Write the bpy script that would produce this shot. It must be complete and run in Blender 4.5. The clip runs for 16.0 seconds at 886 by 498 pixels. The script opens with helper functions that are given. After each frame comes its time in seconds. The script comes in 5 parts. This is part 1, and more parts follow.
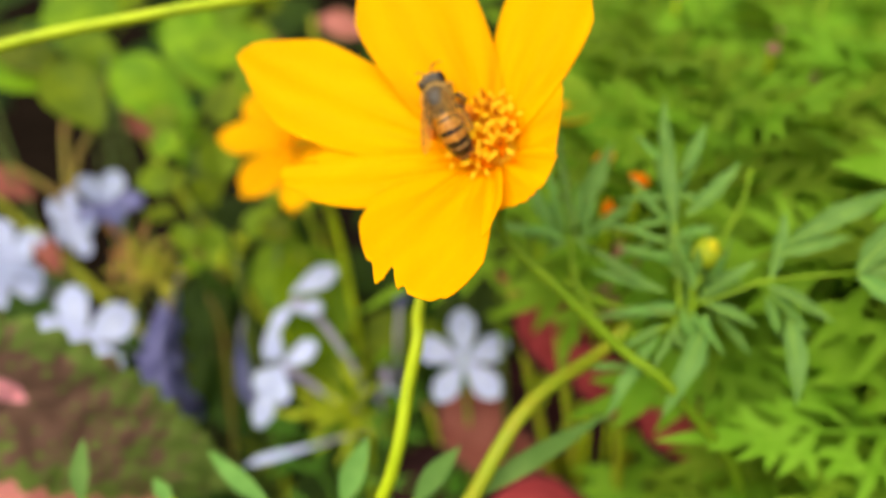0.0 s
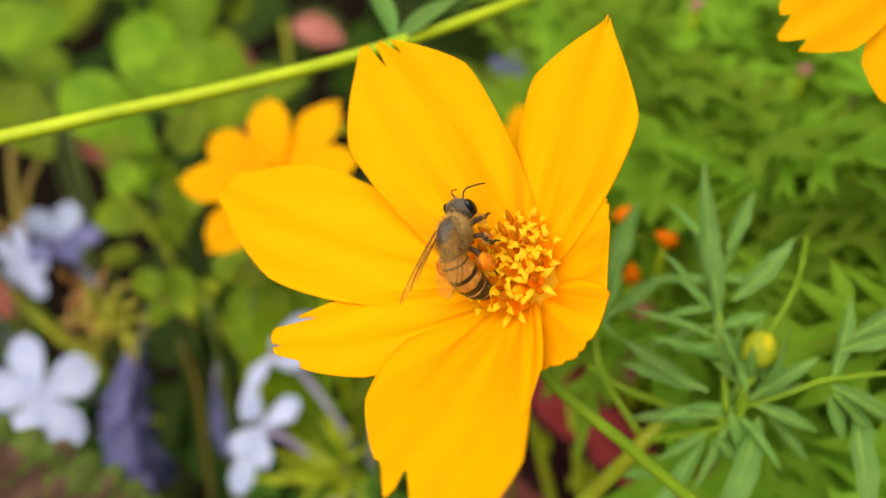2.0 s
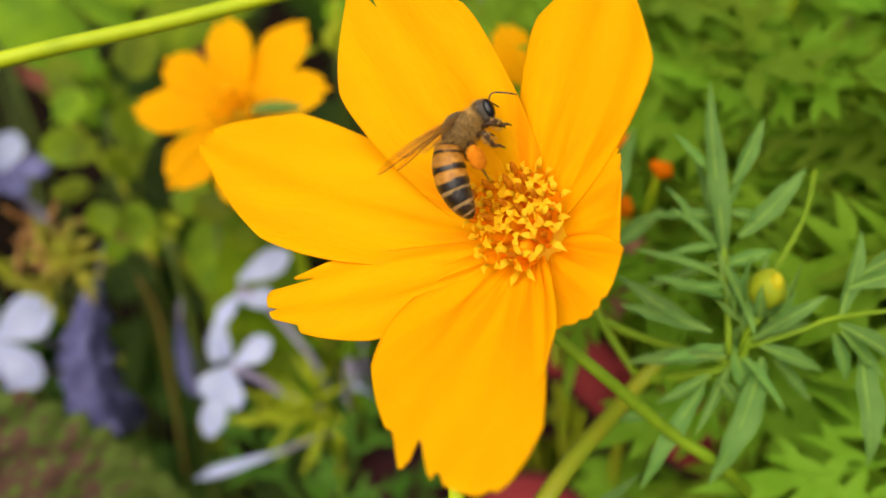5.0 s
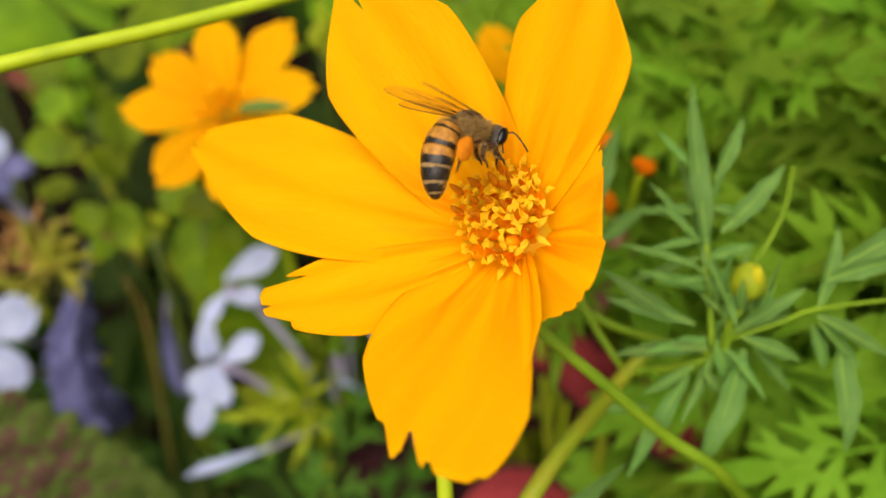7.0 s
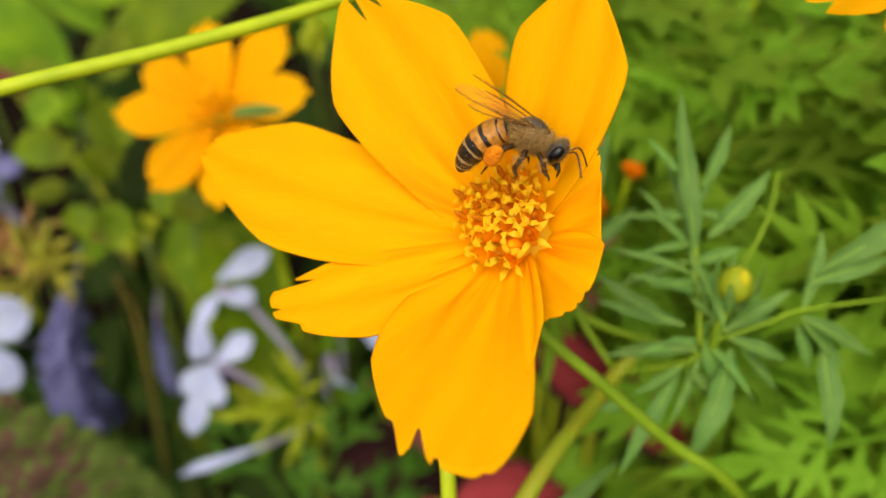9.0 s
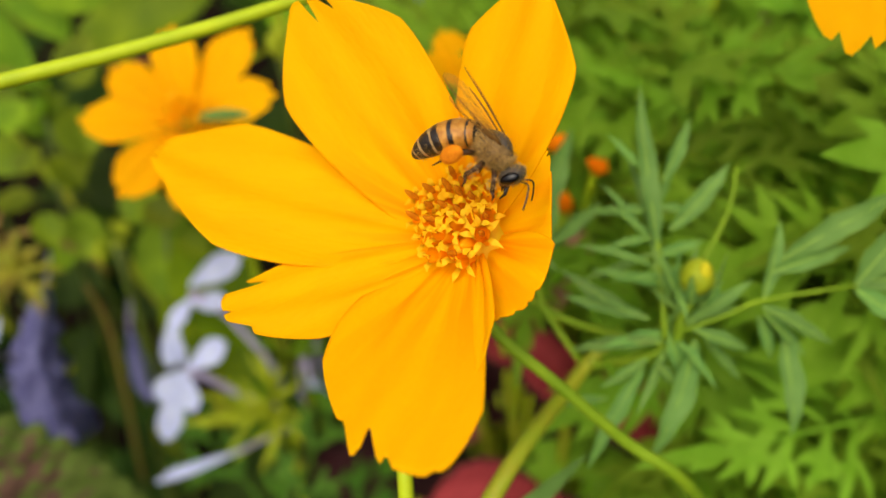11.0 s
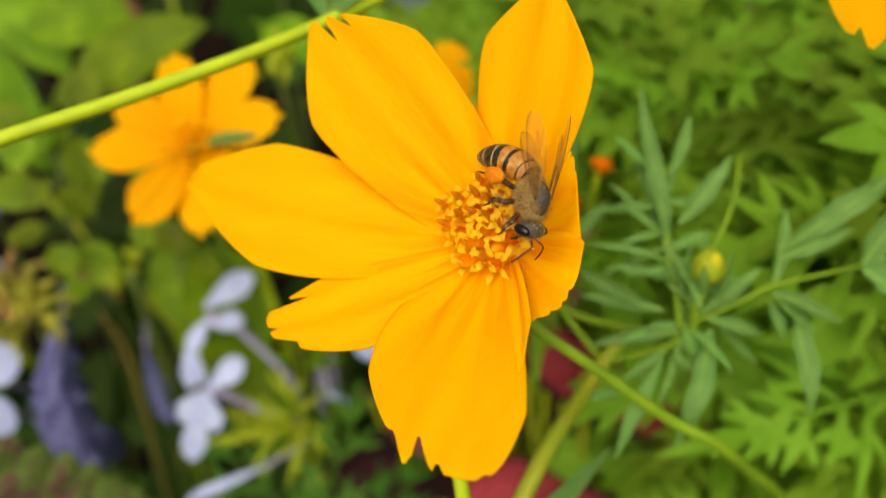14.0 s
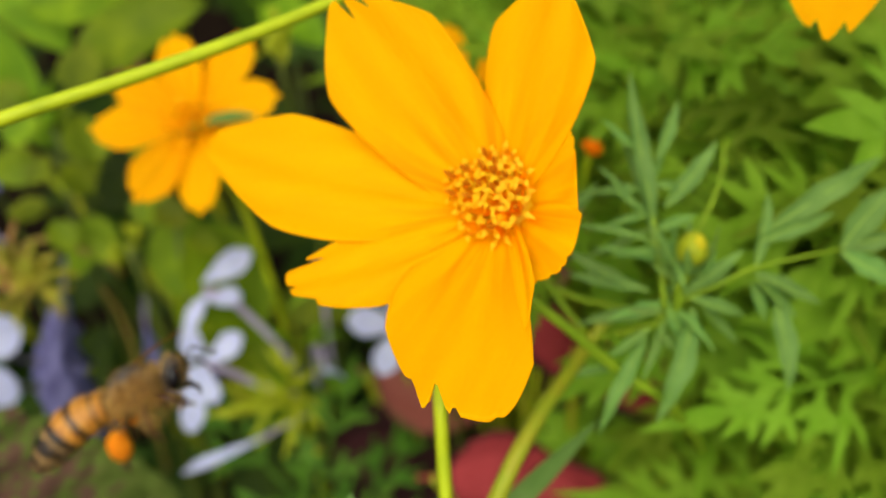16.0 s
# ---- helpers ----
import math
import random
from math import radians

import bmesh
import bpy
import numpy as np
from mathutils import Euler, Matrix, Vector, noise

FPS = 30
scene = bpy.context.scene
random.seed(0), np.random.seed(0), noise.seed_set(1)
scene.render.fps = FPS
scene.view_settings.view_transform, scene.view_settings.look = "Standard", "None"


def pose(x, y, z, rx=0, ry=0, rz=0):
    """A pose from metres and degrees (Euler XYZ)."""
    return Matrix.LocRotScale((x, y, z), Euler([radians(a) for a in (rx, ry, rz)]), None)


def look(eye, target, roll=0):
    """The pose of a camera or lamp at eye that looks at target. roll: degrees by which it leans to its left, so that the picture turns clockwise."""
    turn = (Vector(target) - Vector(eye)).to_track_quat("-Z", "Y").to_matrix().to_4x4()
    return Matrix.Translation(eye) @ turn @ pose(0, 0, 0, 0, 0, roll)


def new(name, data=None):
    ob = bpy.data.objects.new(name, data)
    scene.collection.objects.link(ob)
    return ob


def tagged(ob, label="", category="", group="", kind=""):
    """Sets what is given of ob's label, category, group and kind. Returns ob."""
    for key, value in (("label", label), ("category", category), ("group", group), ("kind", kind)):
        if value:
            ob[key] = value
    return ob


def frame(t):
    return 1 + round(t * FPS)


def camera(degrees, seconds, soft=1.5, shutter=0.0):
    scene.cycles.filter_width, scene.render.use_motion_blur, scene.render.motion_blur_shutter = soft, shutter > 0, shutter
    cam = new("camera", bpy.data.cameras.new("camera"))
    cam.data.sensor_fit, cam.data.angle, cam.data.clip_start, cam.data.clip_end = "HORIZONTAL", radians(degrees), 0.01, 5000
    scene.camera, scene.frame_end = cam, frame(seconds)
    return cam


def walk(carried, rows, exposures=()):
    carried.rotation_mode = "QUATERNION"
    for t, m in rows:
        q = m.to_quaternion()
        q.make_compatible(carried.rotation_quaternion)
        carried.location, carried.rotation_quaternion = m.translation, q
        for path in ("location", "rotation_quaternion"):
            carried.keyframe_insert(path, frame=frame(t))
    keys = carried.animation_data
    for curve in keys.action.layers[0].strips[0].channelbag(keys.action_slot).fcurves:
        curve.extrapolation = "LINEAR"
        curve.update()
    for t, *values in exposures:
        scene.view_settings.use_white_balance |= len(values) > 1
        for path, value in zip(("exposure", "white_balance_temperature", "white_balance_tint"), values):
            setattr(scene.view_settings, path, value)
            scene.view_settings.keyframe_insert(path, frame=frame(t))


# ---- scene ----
# ---- camera ----
cam = camera(58, 16.0, 1.5)
cam.data.dof.use_dof = True
cam.data.dof.focus_distance = 0.081
cam.data.dof.aperture_fstop = 12.5
walk(cam, [
    (0, pose(0.01457, -0.03215, 0.33636, 54.12, 2.73, 7.22)),
    (0.5, pose(0.01971, -0.03217, 0.34404, 53.70, 3.40, 8.51)),
    (1, pose(0.01601, -0.02476, 0.33983, 53.65, 4.18, 10.23)),
    (1.5, pose(0.00837, -0.01531, 0.34037, 52.79, 2.10, 5.09)),
    (2, pose(0.00827, -0.00559, 0.33856, 51.76, 2.79, 5.36)),
    (2.5, pose(0.00368, -0.00140, 0.33780, 49.81, 1.88, 3.57)),
    (3, pose(0.00255, -0.00017, 0.33673, 48.27, 2.01, 3.69)),
    (3.5, pose(0.00451, 0.00118, 0.33670, 47.39, 1.60, 3.14)),
    (4, pose(0.00416, 0.00198, 0.33433, 46.48, 1.48, 3.11)),
    (4.5, pose(0.00343, 0.00241, 0.33495, 46.49, 1.53, 2.98)),
    (5, pose(0.00326, 0.00186, 0.33522, 45.97, 1.34, 2.51)),
    (7.5, pose(0.00134, 0.00028, 0.33754, 45.52, 0.59, 1.10)),
    (8, pose(0.00058, 0.00111, 0.33846, 45.02, 0.88, 1.15)),
    (8.5, pose(-0.00029, 0.00012, 0.33930, 45.39, 0.32, 0.54)),
    (9, pose(-0.00000, 0.00000, 0.34000, 44.98, -0.02, -0.01)),
    (9.5, pose(0.00077, 0.00128, 0.34067, 44.95, -0.41, -0.67)),
    (10, pose(0.00150, 0.00019, 0.34012, 45.01, -0.83, -0.95)),
    (12.5, pose(0.00239, -0.00129, 0.34059, 45.25, 2.11, -3.71)),
    (13, pose(-0.00081, -0.00083, 0.34128, 45.04, 2.51, -3.95)),
    (13.5, pose(-0.00051, -0.00246, 0.34150, 45.19, 2.44, -4.16)),
    (14, pose(-0.00073, -0.00236, 0.34280, 45.30, 2.39, -4.68)),
    (14.5, pose(0.00039, -0.00331, 0.34302, 45.09, 2.41, -4.83)),
    (15, pose(0.00188, -0.00337, 0.34296, 44.96, 2.33, -4.31)),
    (15.5, pose(0.00142, -0.00334, 0.34421, 44.82, 1.94, -4.14)),
    (16, pose(-0.00024, -0.00477, 0.34547, 43.74, 1.84, -4.45)),
], exposures=[(0, 1.0, 6500, 4), (1.5, 0.92, 6500, 5), (2.5, 0.68, 6500, 9), (3.5, 0.56, 6500, 10), (4.5, 0.66, 6500, 9), (9, 0.67, 6500, 8), (16, 0.66, 6500, 6)])

# ---- light: a bright overcast sky ----
world = bpy.data.worlds.new("sky")
scene.world = world
world.use_nodes = True
wn, wl = world.node_tree.nodes, world.node_tree.links
sky = wn.new("ShaderNodeTexSky")
sky.sky_type, sky.sun_disc = "NISHITA", False
sky.air_density, sky.dust_density, sky.ozone_density = 0.7, 5.0, 0.0
sky.sun_elevation, sky.sun_rotation = radians(58), radians(205)
wl.new(sky.outputs[0], wn["Background"].inputs[0])
wn["Background"].inputs[1].default_value = 0.07
sun = new("sun", bpy.data.lights.new("sun", "SUN"))
sun.data.energy, sun.data.angle, sun.data.color = 1.9, radians(75), (1.0, 0.94, 0.80)
sun.matrix_world = look((-0.4, -0.9, 1.7), (0, 0, 0))

# ---- helpers for shapes ----
C45 = math.sqrt(0.5)


def bed(x, y, z):
    """A place in mm along the camera's view axes at 9 s, to fit its view: to the right, down, and deeper into the
    plants.
    """
    return Vector((x / 1000, (z - y) * C45 / 1000, 0.34 - (y + z) * C45 / 1000))


def way(x, y, z):
    """A direction along the same axes."""
    return Vector((x, (z - y) * C45, -(y + z) * C45)).normalized()


def aim(origin, along, face, size=1.0):
    """A pose whose x runs along and whose z leans to face."""
    x = along.normalized()
    y = face.cross(x)
    if y.length < 1e-4:
        y = Vector((0, 0, 1)).cross(x) if abs(x.z) < 0.9 else Vector((1, 0, 0)).cross(x)
    y.normalize()
    z = x.cross(y)
    m = Matrix((x, y, z)).transposed().to_4x4()
    m.translation = origin
    return m @ Matrix.Scale(size, 4)


def mesh_of(name, bm, mat, smooth=True):
    me = bpy.data.meshes.new(name)
    bm.normal_update()
    bm.to_mesh(me)
    bm.free()
    for poly in me.polygons:
        poly.use_smooth = smooth
    if mat:
        me.materials.append(mat)
    return me


def part(name, bm, material, parent, label=""):
    """One mesh object, from a bmesh or from a mesh that is shared, under a thing or a part."""
    me = bm if isinstance(bm, bpy.types.Mesh) else mesh_of(name, bm, material)
    ob = new(name, me)
    ob.parent = parent
    return tagged(ob, label)


def thing(name, m, label, category, group="", kind=""):
    ob = new(name)
    ob.empty_display_size = 0.005
    ob.matrix_world = m
    return tagged(ob, label, category, group, kind)


def tube(bm, pts, radii, seg=8, cap=True):
    """A round tube through the points, with a radius at each one."""
    rings = []
    side = None
    for i, p in enumerate(pts):
        d = (pts[min(i + 1, len(pts) - 1)] - pts[max(i - 1, 0)]).normalized()
        if side is None:
            side = d.orthogonal().normalized()
        side = (side - d * side.dot(d)).normalized()
        up = d.cross(side)
        rings.append([bm.verts.new(p + (side * math.cos(a) + up * math.sin(a)) * radii[i])
                      for a in (2 * math.pi * k / seg for k in range(seg))])
    for a, b in zip(rings, rings[1:]):
        for k in range(seg):
            bm.faces.new((a[k], a[(k + 1) % seg], b[(k + 1) % seg], b[k]))
    if cap:
        bm.faces.new(rings[0][::-1])
        bm.faces.new(rings[-1])


def curve_points(ctrl, n):
    """Points on a smooth curve through the given ones."""
    out = []
    c = [ctrl[0] * 2 - ctrl[1], *ctrl, ctrl[-1] * 2 - ctrl[-2]]
    per = max(2, n // (len(ctrl) - 1))
    for i in range(1, len(c) - 2):
        p0, p1, p2, p3 = c[i - 1:i + 3]
        for k in range(per):
            t = k / per
            out.append(0.5 * (p1 * 2 + (p2 - p0) * t + (p0 * 2 - p1 * 5 + p2 * 4 - p3) * t * t
                              + (p1 * 3 - p0 - p2 * 3 + p3) * t ** 3))
    out.append(ctrl[-1].copy())
    return out


def blob(bm, centre, size, turn=None, u=14, v=10, bulge=0.0):
    """An ellipsoid; bulge makes its front fuller than its back."""
    grid = []
    for i in range(v + 1):
        a = math.pi * i / v
        ring = []
        for k in range(u):
            b = 2 * math.pi * k / u
            p = Vector((math.cos(a), math.sin(a) * math.cos(b), math.sin(a) * math.sin(b)))
            f = 1 + bulge * p.x
            p = Vector((p.x * size[0], p.y * size[1] * f, p.z * size[2] * f))
            if turn:
                p = turn @ p
            ring.append(p + centre)
        grid.append(ring)
    top, end = bm.verts.new(grid[0][0]), bm.verts.new(grid[-1][0])
    rows = [[bm.verts.new(p) for p in r] for r in grid[1:-1]]
    for k in range(u):
        n = (k + 1) % u
        bm.faces.new((top, rows[0][k], rows[0][n]))
        for a, b in zip(rows, rows[1:]):
            bm.faces.new((a[k], b[k], b[n], a[n]))
        bm.faces.new((rows[-1][k], end, rows[-1][n]))


MM = 0.001


# ---- materials ----
def material(name, colors, scale=300.0, rough=0.5, through_light=0.0, bump=0.0, bump_scale=1500.0, vary=0.0,
             spec=0.4, glow_tint=None, stretch=None):
    """A surface whose colour drifts between the given ones, with fine relief; through_light: the share that
    shines through thin leaves and petals; vary: how far single pieces differ in brightness."""
    m = bpy.data.materials.new(name)
    m.use_nodes = True
    nt = m.node_tree
    n, l = nt.nodes, nt.links
    b = n["Principled BSDF"]
    co = n.new("ShaderNodeTexCoord")
    vec = co.outputs["Object"]
    if stretch:
        mp = n.new("ShaderNodeMapping")
        mp.inputs["Scale"].default_value = stretch
        l.new(vec, mp.inputs[0])
        vec = mp.outputs[0]
    tx = n.new("ShaderNodeTexNoise")
    tx.inputs["Scale"].default_value, tx.inputs["Detail"].default_value = scale, 4
    l.new(vec, tx.inputs["Vector"])
    ramp = n.new("ShaderNodeValToRGB")
    els = ramp.color_ramp.elements
    while len(els) < len(colors):
        els.new(0.5)
    for i, c in enumerate(colors):
        els[i].position = 0.3 + 0.4 * i / max(1, len(colors) - 1)
        els[i].color = (*c, 1)
    l.new(tx.outputs[0], ramp.inputs[0])
    col = ramp.outputs[0]
    if vary:
        oi = n.new("ShaderNodeObjectInfo")
        mr = n.new("ShaderNodeMapRange")
        mr.inputs[3].default_value, mr.inputs[4].default_value = 1 - vary, 1 + vary
        l.new(oi.outputs["Random"], mr.inputs[0])
        hs = n.new("ShaderNodeHueSaturation")
        l.new(col, hs.inputs["Color"])
        l.new(mr.outputs[0], hs.inputs["Value"])
        mh = n.new("ShaderNodeMapRange")
        mh.inputs[3].default_value, mh.inputs[4].default_value = 0.5 - vary * 0.05, 0.5 + vary * 0.05
        l.new(oi.outputs["Random"], mh.inputs[0])
        l.new(mh.outputs[0], hs.inputs["Hue"])
        col = hs.outputs[0]
    l.new(col, b.inputs["Base Color"])
    b.inputs["Roughness"].default_value = rough
    b.inputs["Specular IOR Level"].default_value = spec
    if bump:
        t2 = n.new("ShaderNodeTexNoise")
        t2.inputs["Scale"].default_value = bump_scale
        l.new(vec, t2.inputs["Vector"])
        bp = n.new("ShaderNodeBump")
        bp.inputs["Strength"].default_value, bp.inputs["Distance"].default_value = bump, 0.0004
        l.new(t2.outputs[0], bp.inputs["Height"])
        l.new(bp.outputs[0], b.inputs["Normal"])
    if through_light:
        tr = n.new("ShaderNodeBsdfTranslucent")
        mix = n.new("ShaderNodeMixShader")
        mix.inputs[0].default_value = through_light
        if glow_tint:
            mc = n.new("ShaderNodeMix")
            mc.data_type, mc.blend_type = "RGBA", "MULTIPLY"
            mc.inputs[0].default_value = 1
            l.new(col, mc.inputs[6])
            mc.inputs[7].default_value = (*glow_tint, 1)
            l.new(mc.outputs[2], tr.inputs[0])
        else:
            l.new(col, tr.inputs[0])
        l.new(b.outputs[0], mix.inputs[1])
        l.new(tr.outputs[0], mix.inputs[2])
        l.new(mix.outputs[0], n["Material Output"].inputs[0])
    return m


PETAL = material("petal_gold", [(0.95, 0.465, 0.0008), (1.0, 0.53, 0.001)], 120, 0.7, 0.35, 0.35, 900, spec=0.04,
                 stretch=(0.25, 2.0, 1.0))
PETAL_FAR = material("petal_far", [(0.93, 0.38, 0.001), (0.98, 0.45, 0.001)], 120, 0.7, 0.35, 0.2, 900, spec=0.04, vary=0.05)
FLORET = material("floret_yellow", [(1.0, 0.53, 0.003), (1.0, 0.66, 0.010)], 700, 0.5, 0.4, spec=0.15)
FLORET_BUD = material("floret_bud", [(1.0, 0.49, 0.003), (1.0, 0.60, 0.008)], 500, 0.55, 0.5, spec=0.1)
ANTHER = material("anther_rust", [(0.50, 0.14, 0.004), (0.80, 0.29, 0.004)], 700, 0.6, 0.2, spec=0.1)
STEM = material("stem_green", [(0.36, 0.46, 0.008), (0.50, 0.60, 0.012)], 200, 0.5, 0.0, 0.2, 2500, spec=0.25, stretch=(1, 1, 0.2))
STEM_SOFT = material("stem_soft", [(0.16, 0.27, 0.008), (0.24, 0.36, 0.012)], 200, 0.55, 0.0, 0.2, 2500, spec=0.2)
STEM_RED = material("stem_ruddy", [(0.26, 0.36, 0.012), (0.32, 0.32, 0.014), (0.28, 0.38, 0.012)], 90, 0.5, 0.0, 0.2, 2500, spec=0.25)
LEAF = material("leaf_cosmos", [(0.178, 0.33, 0.014), (0.262, 0.435, 0.032)], 160, 0.6, 0.45, 0.3, 2200, vary=0.28, spec=0.08,
                glow_tint=(1.15, 1.0, 0.5))
LEAF_BLUE = material("leaf_shoot", [(0.11, 0.24, 0.04), (0.19, 0.35, 0.075)], 160, 0.55, 0.3, 0.3, 2200, vary=0.2, spec=0.14)
LEAF_LIGHT = material("leaf_plumbago", [(0.085, 0.155, 0.003), (0.21, 0.30, 0.006)], 130, 0.6, 0.3, 0.35, 1600, vary=0.5, spec=0.16)
# low leaves: the shade among them is put into this dark green
LEAF_DEEP = material("leaf_shade_tone", [(0.02, 0.045, 0.003), (0.045, 0.085, 0.005)], 130, 0.6, 0.2, 0.35, 1600, vary=0.35, spec=0.15)
BRACT = material("bract_lime", [(0.30, 0.36, 0.010), (0.42, 0.48, 0.020)], 300, 0.55, 0.2, 0.2, 2500, spec=0.2)
PETAL_ORANGE = material("petal_orange", [(0.92, 0.20, 0.002), (0.97, 0.27, 0.002)], 120, 0.7, 0.35, 0.2, 900, spec=0.04, vary=0.05)


def deepen_base(m, inner):
    """The petals of cosmos run to a deeper orange towards the disc, in streaks that fan out along the folds; the
    streaks also paint in the shading of the creases.
    """
    n, l = m.node_tree.nodes, m.node_tree.links
    b, tr = n["Principled BSDF"], n["Translucent BSDF"]
    old = b.inputs["Base Color"].links[0].from_socket
    co, sep, fan = n.new("ShaderNodeTexCoord"), n.new("ShaderNodeSeparateXYZ"), n.new("ShaderNodeMath")
    l.new(co.outputs["Object"], sep.inputs[0])
    fan.operation = "DIVIDE"
    l.new(sep.outputs[1], fan.inputs[0])
    l.new(sep.outputs[0], fan.inputs[1])
    at = n.new("ShaderNodeCombineXYZ")
    l.new(fan.outputs[0], at.inputs[0])
    far = n.new("ShaderNodeMath")
    far.operation = "MULTIPLY"
    l.new(sep.outputs[0], far.inputs[0])
    far.inputs[1].default_value = 12.0
    l.new(far.outputs[0], at.inputs[1])
    oi = n.new("ShaderNodeObjectInfo")
    l.new(oi.outputs["Random"], at.inputs[2])
    streak = n.new("ShaderNodeTexNoise")
    streak.inputs["Scale"].default_value, streak.inputs["Detail"].default_value = 5.5, 2.0
    l.new(at.outputs[0], streak.inputs["Vector"])
    near, mul = n.new("ShaderNodeMapRange"), n.new("ShaderNodeMapRange")
    near.interpolation_type = "SMOOTHSTEP"
    l.new(sep.outputs[0], near.inputs[0])
    near.inputs[1].default_value, near.inputs[2].default_value = 0.003, 0.019
    near.inputs[3].default_value, near.inputs[4].default_value = 0.9, 0.07
    l.new(streak.outputs[0], mul.inputs[0])
    mul.inputs[1].default_value, mul.inputs[2].default_value = 0.42, 0.66
    amount = n.new("ShaderNodeMath")
    amount.operation = "MULTIPLY"
    l.new(near.outputs[0], amount.inputs[0])
    l.new(mul.outputs[0], amount.inputs[1])
    mx = n.new("ShaderNodeMix")
    mx.data_type = "RGBA"
    l.new(amount.outputs[0], mx.inputs[0])
    l.new(old, mx.inputs[6])
    mx.inputs[7].default_value = (*inner, 1)
    l.new(mx.outputs[2], b.inputs["Base Color"])
    l.new(mx.outputs[2], tr.inputs[0])


deepen_base(PETAL, (0.94, 0.33, 0.0008))
STEM_DULL = material("stem_dull", [(0.06, 0.10, 0.006), (0.10, 0.13, 0.012)], 200, 0.6)
# darker than real soil: the shade under the plants is in this colour
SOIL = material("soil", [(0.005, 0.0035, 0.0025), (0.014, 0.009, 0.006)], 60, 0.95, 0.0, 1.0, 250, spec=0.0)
# ---- ground ----
def make_ground():
    bm = bmesh.new()
    rings = [0.0, 0.05, 0.1, 0.15, 0.2, 0.25, 0.3, 0.36, 0.45, 0.6, 0.9, 1.5, 3, 8, 30, 150, 900]
    prev = None
    for i, r in enumerate(rings[1:]):
        ring = []
        for k in range(64):
            a = 2 * math.pi * k / 64
            p = Vector((r * math.cos(a), 0.25 + r * math.sin(a), 0))
            p.z = 0.012 * (noise.noise(p * 18) - 0.3) if r < 1 else 0
            ring.append(bm.verts.new(p))
        if prev is None:
            c = bm.verts.new((0, 0.25, 0))
            for k in range(64):
                bm.faces.new((c, ring[k], ring[(k + 1) % 64]))
        else:
            for k in range(64):
                bm.faces.new((prev[k], ring[k], ring[(k + 1) % 64], prev[(k + 1) % 64]))
        prev = ring
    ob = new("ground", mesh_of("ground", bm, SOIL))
    tagged(ob, "garden soil under the flower bed, near-black to carry the plants' shade", "soil", kind="structure")


make_ground()

# ---- golden cosmos flowers ----
def petal_mesh(name, length, width, raise_deg, curl, teeth, mat, seed, nu=30, nv=22, start=2.6, bend=0.0, base_w=0.16, rise=1.15, taper=0.30, blunt=2.6):
    """A petal that starts near the disc and runs out along x, raised from the flower's plane, folded along fine ribs;
    teeth: (place across from -1 to 1, depth of the notch, its half width)."""
    rng = random.Random(seed)
    ph = [rng.uniform(0, 6.28) for _ in range(4)]
    bm = bmesh.new()
    grid = []
    for i in range(nu + 1):
        s = i / nu
        row = []
        for j in range(nv + 1):
            v = -1 + 2 * j / nv
            reach = 1 - 0.30 * abs(v) ** blunt
            for place, depth, half in teeth:
                reach -= depth * max(0, 1 - abs(v - place) / half)
            r = s * length * reach
            q = r / length
            half_w = width * 0.5 * (base_w + (1 - base_w) * math.sin(min(1.0, q / 0.66) * math.pi / 2) ** rise) * (
                1 - taper * max(0, (q - 0.62) / 0.38) ** 2)
            y = v * half_w + 0.3 * math.sin(3 * q + ph[0]) * q + bend * q * q
            a = radians(raise_deg + curl * (0.5 - q))
            x = start + r * math.cos(a)
            z = r * math.sin(a)
            z += 0.09 * width * (v * v - 0.4) * q * (1.15 - q)
            z += (0.26 + 0.12 * q) * math.cos(v * 8 + ph[1]) * min(1, q * 3) * (1 - 0.55 * q)
            for crease in (-0.42, 0.0, 0.38):
                z -= 0.60 * math.exp(-((v - crease - 0.08 * math.sin(ph[3] + 3 * crease)) / 0.11) ** 2) * min(1, q * 4) * max(0, 1 - q / 0.7) ** 1.2
            z += 0.45 * q * q * math.sin(2.3 * v + ph[2] + 1.5 * q)
            row.append(bm.verts.new(Vector((x, y, z)) * MM))
        grid.append(row)
    for a, b in zip(grid, grid[1:]):
        for j in range(nv):
            bm.faces.new((a[j], b[j], b[j + 1], a[j + 1]))
    bmesh.ops.remove_doubles(bm, verts=grid[0], dist=1e-7)
    me = mesh_of(name, bm, mat)
    return me


def floret_mesh(name, height, open_, seed, mat):
    """A tubular disc floret that ends in a five-pointed star."""
    rng = random.Random(seed)
    bm = bmesh.new()
    seg = 10
    rings = []
    prof = [(0.38, 0), (0.42, 0.45), (0.52, 0.74), (0.78, 0.88)]
    for r, h in prof:
        rings.append([bm.verts.new(Vector((r * math.cos(a), r * math.sin(a), h * height)) * MM)
                      for a in (2 * math.pi * k / seg for k in range(seg))])
    tip = []
    for k in range(seg):
        a = 2 * math.pi * k / seg
        out = (0.78 + open_ * rng.uniform(0.8, 1.2)) if k % 2 == 0 else 0.72
        h = height * (1.0 + (rng.uniform(0.0, 0.16) if k % 2 == 0 else -0.1)) - (0.25 * open_ if k % 2 == 0 else 0)
        tip.append(bm.verts.new(Vector((out * math.cos(a), out * math.sin(a), h)) * MM))
    rings.append(tip)
    for a, b in zip(rings, rings[1:]):
        for k in range(seg):
            bm.faces.new((a[k], a[(k + 1) % seg], b[(k + 1) % seg], b[k]))
    return mesh_of(name, bm, mat)


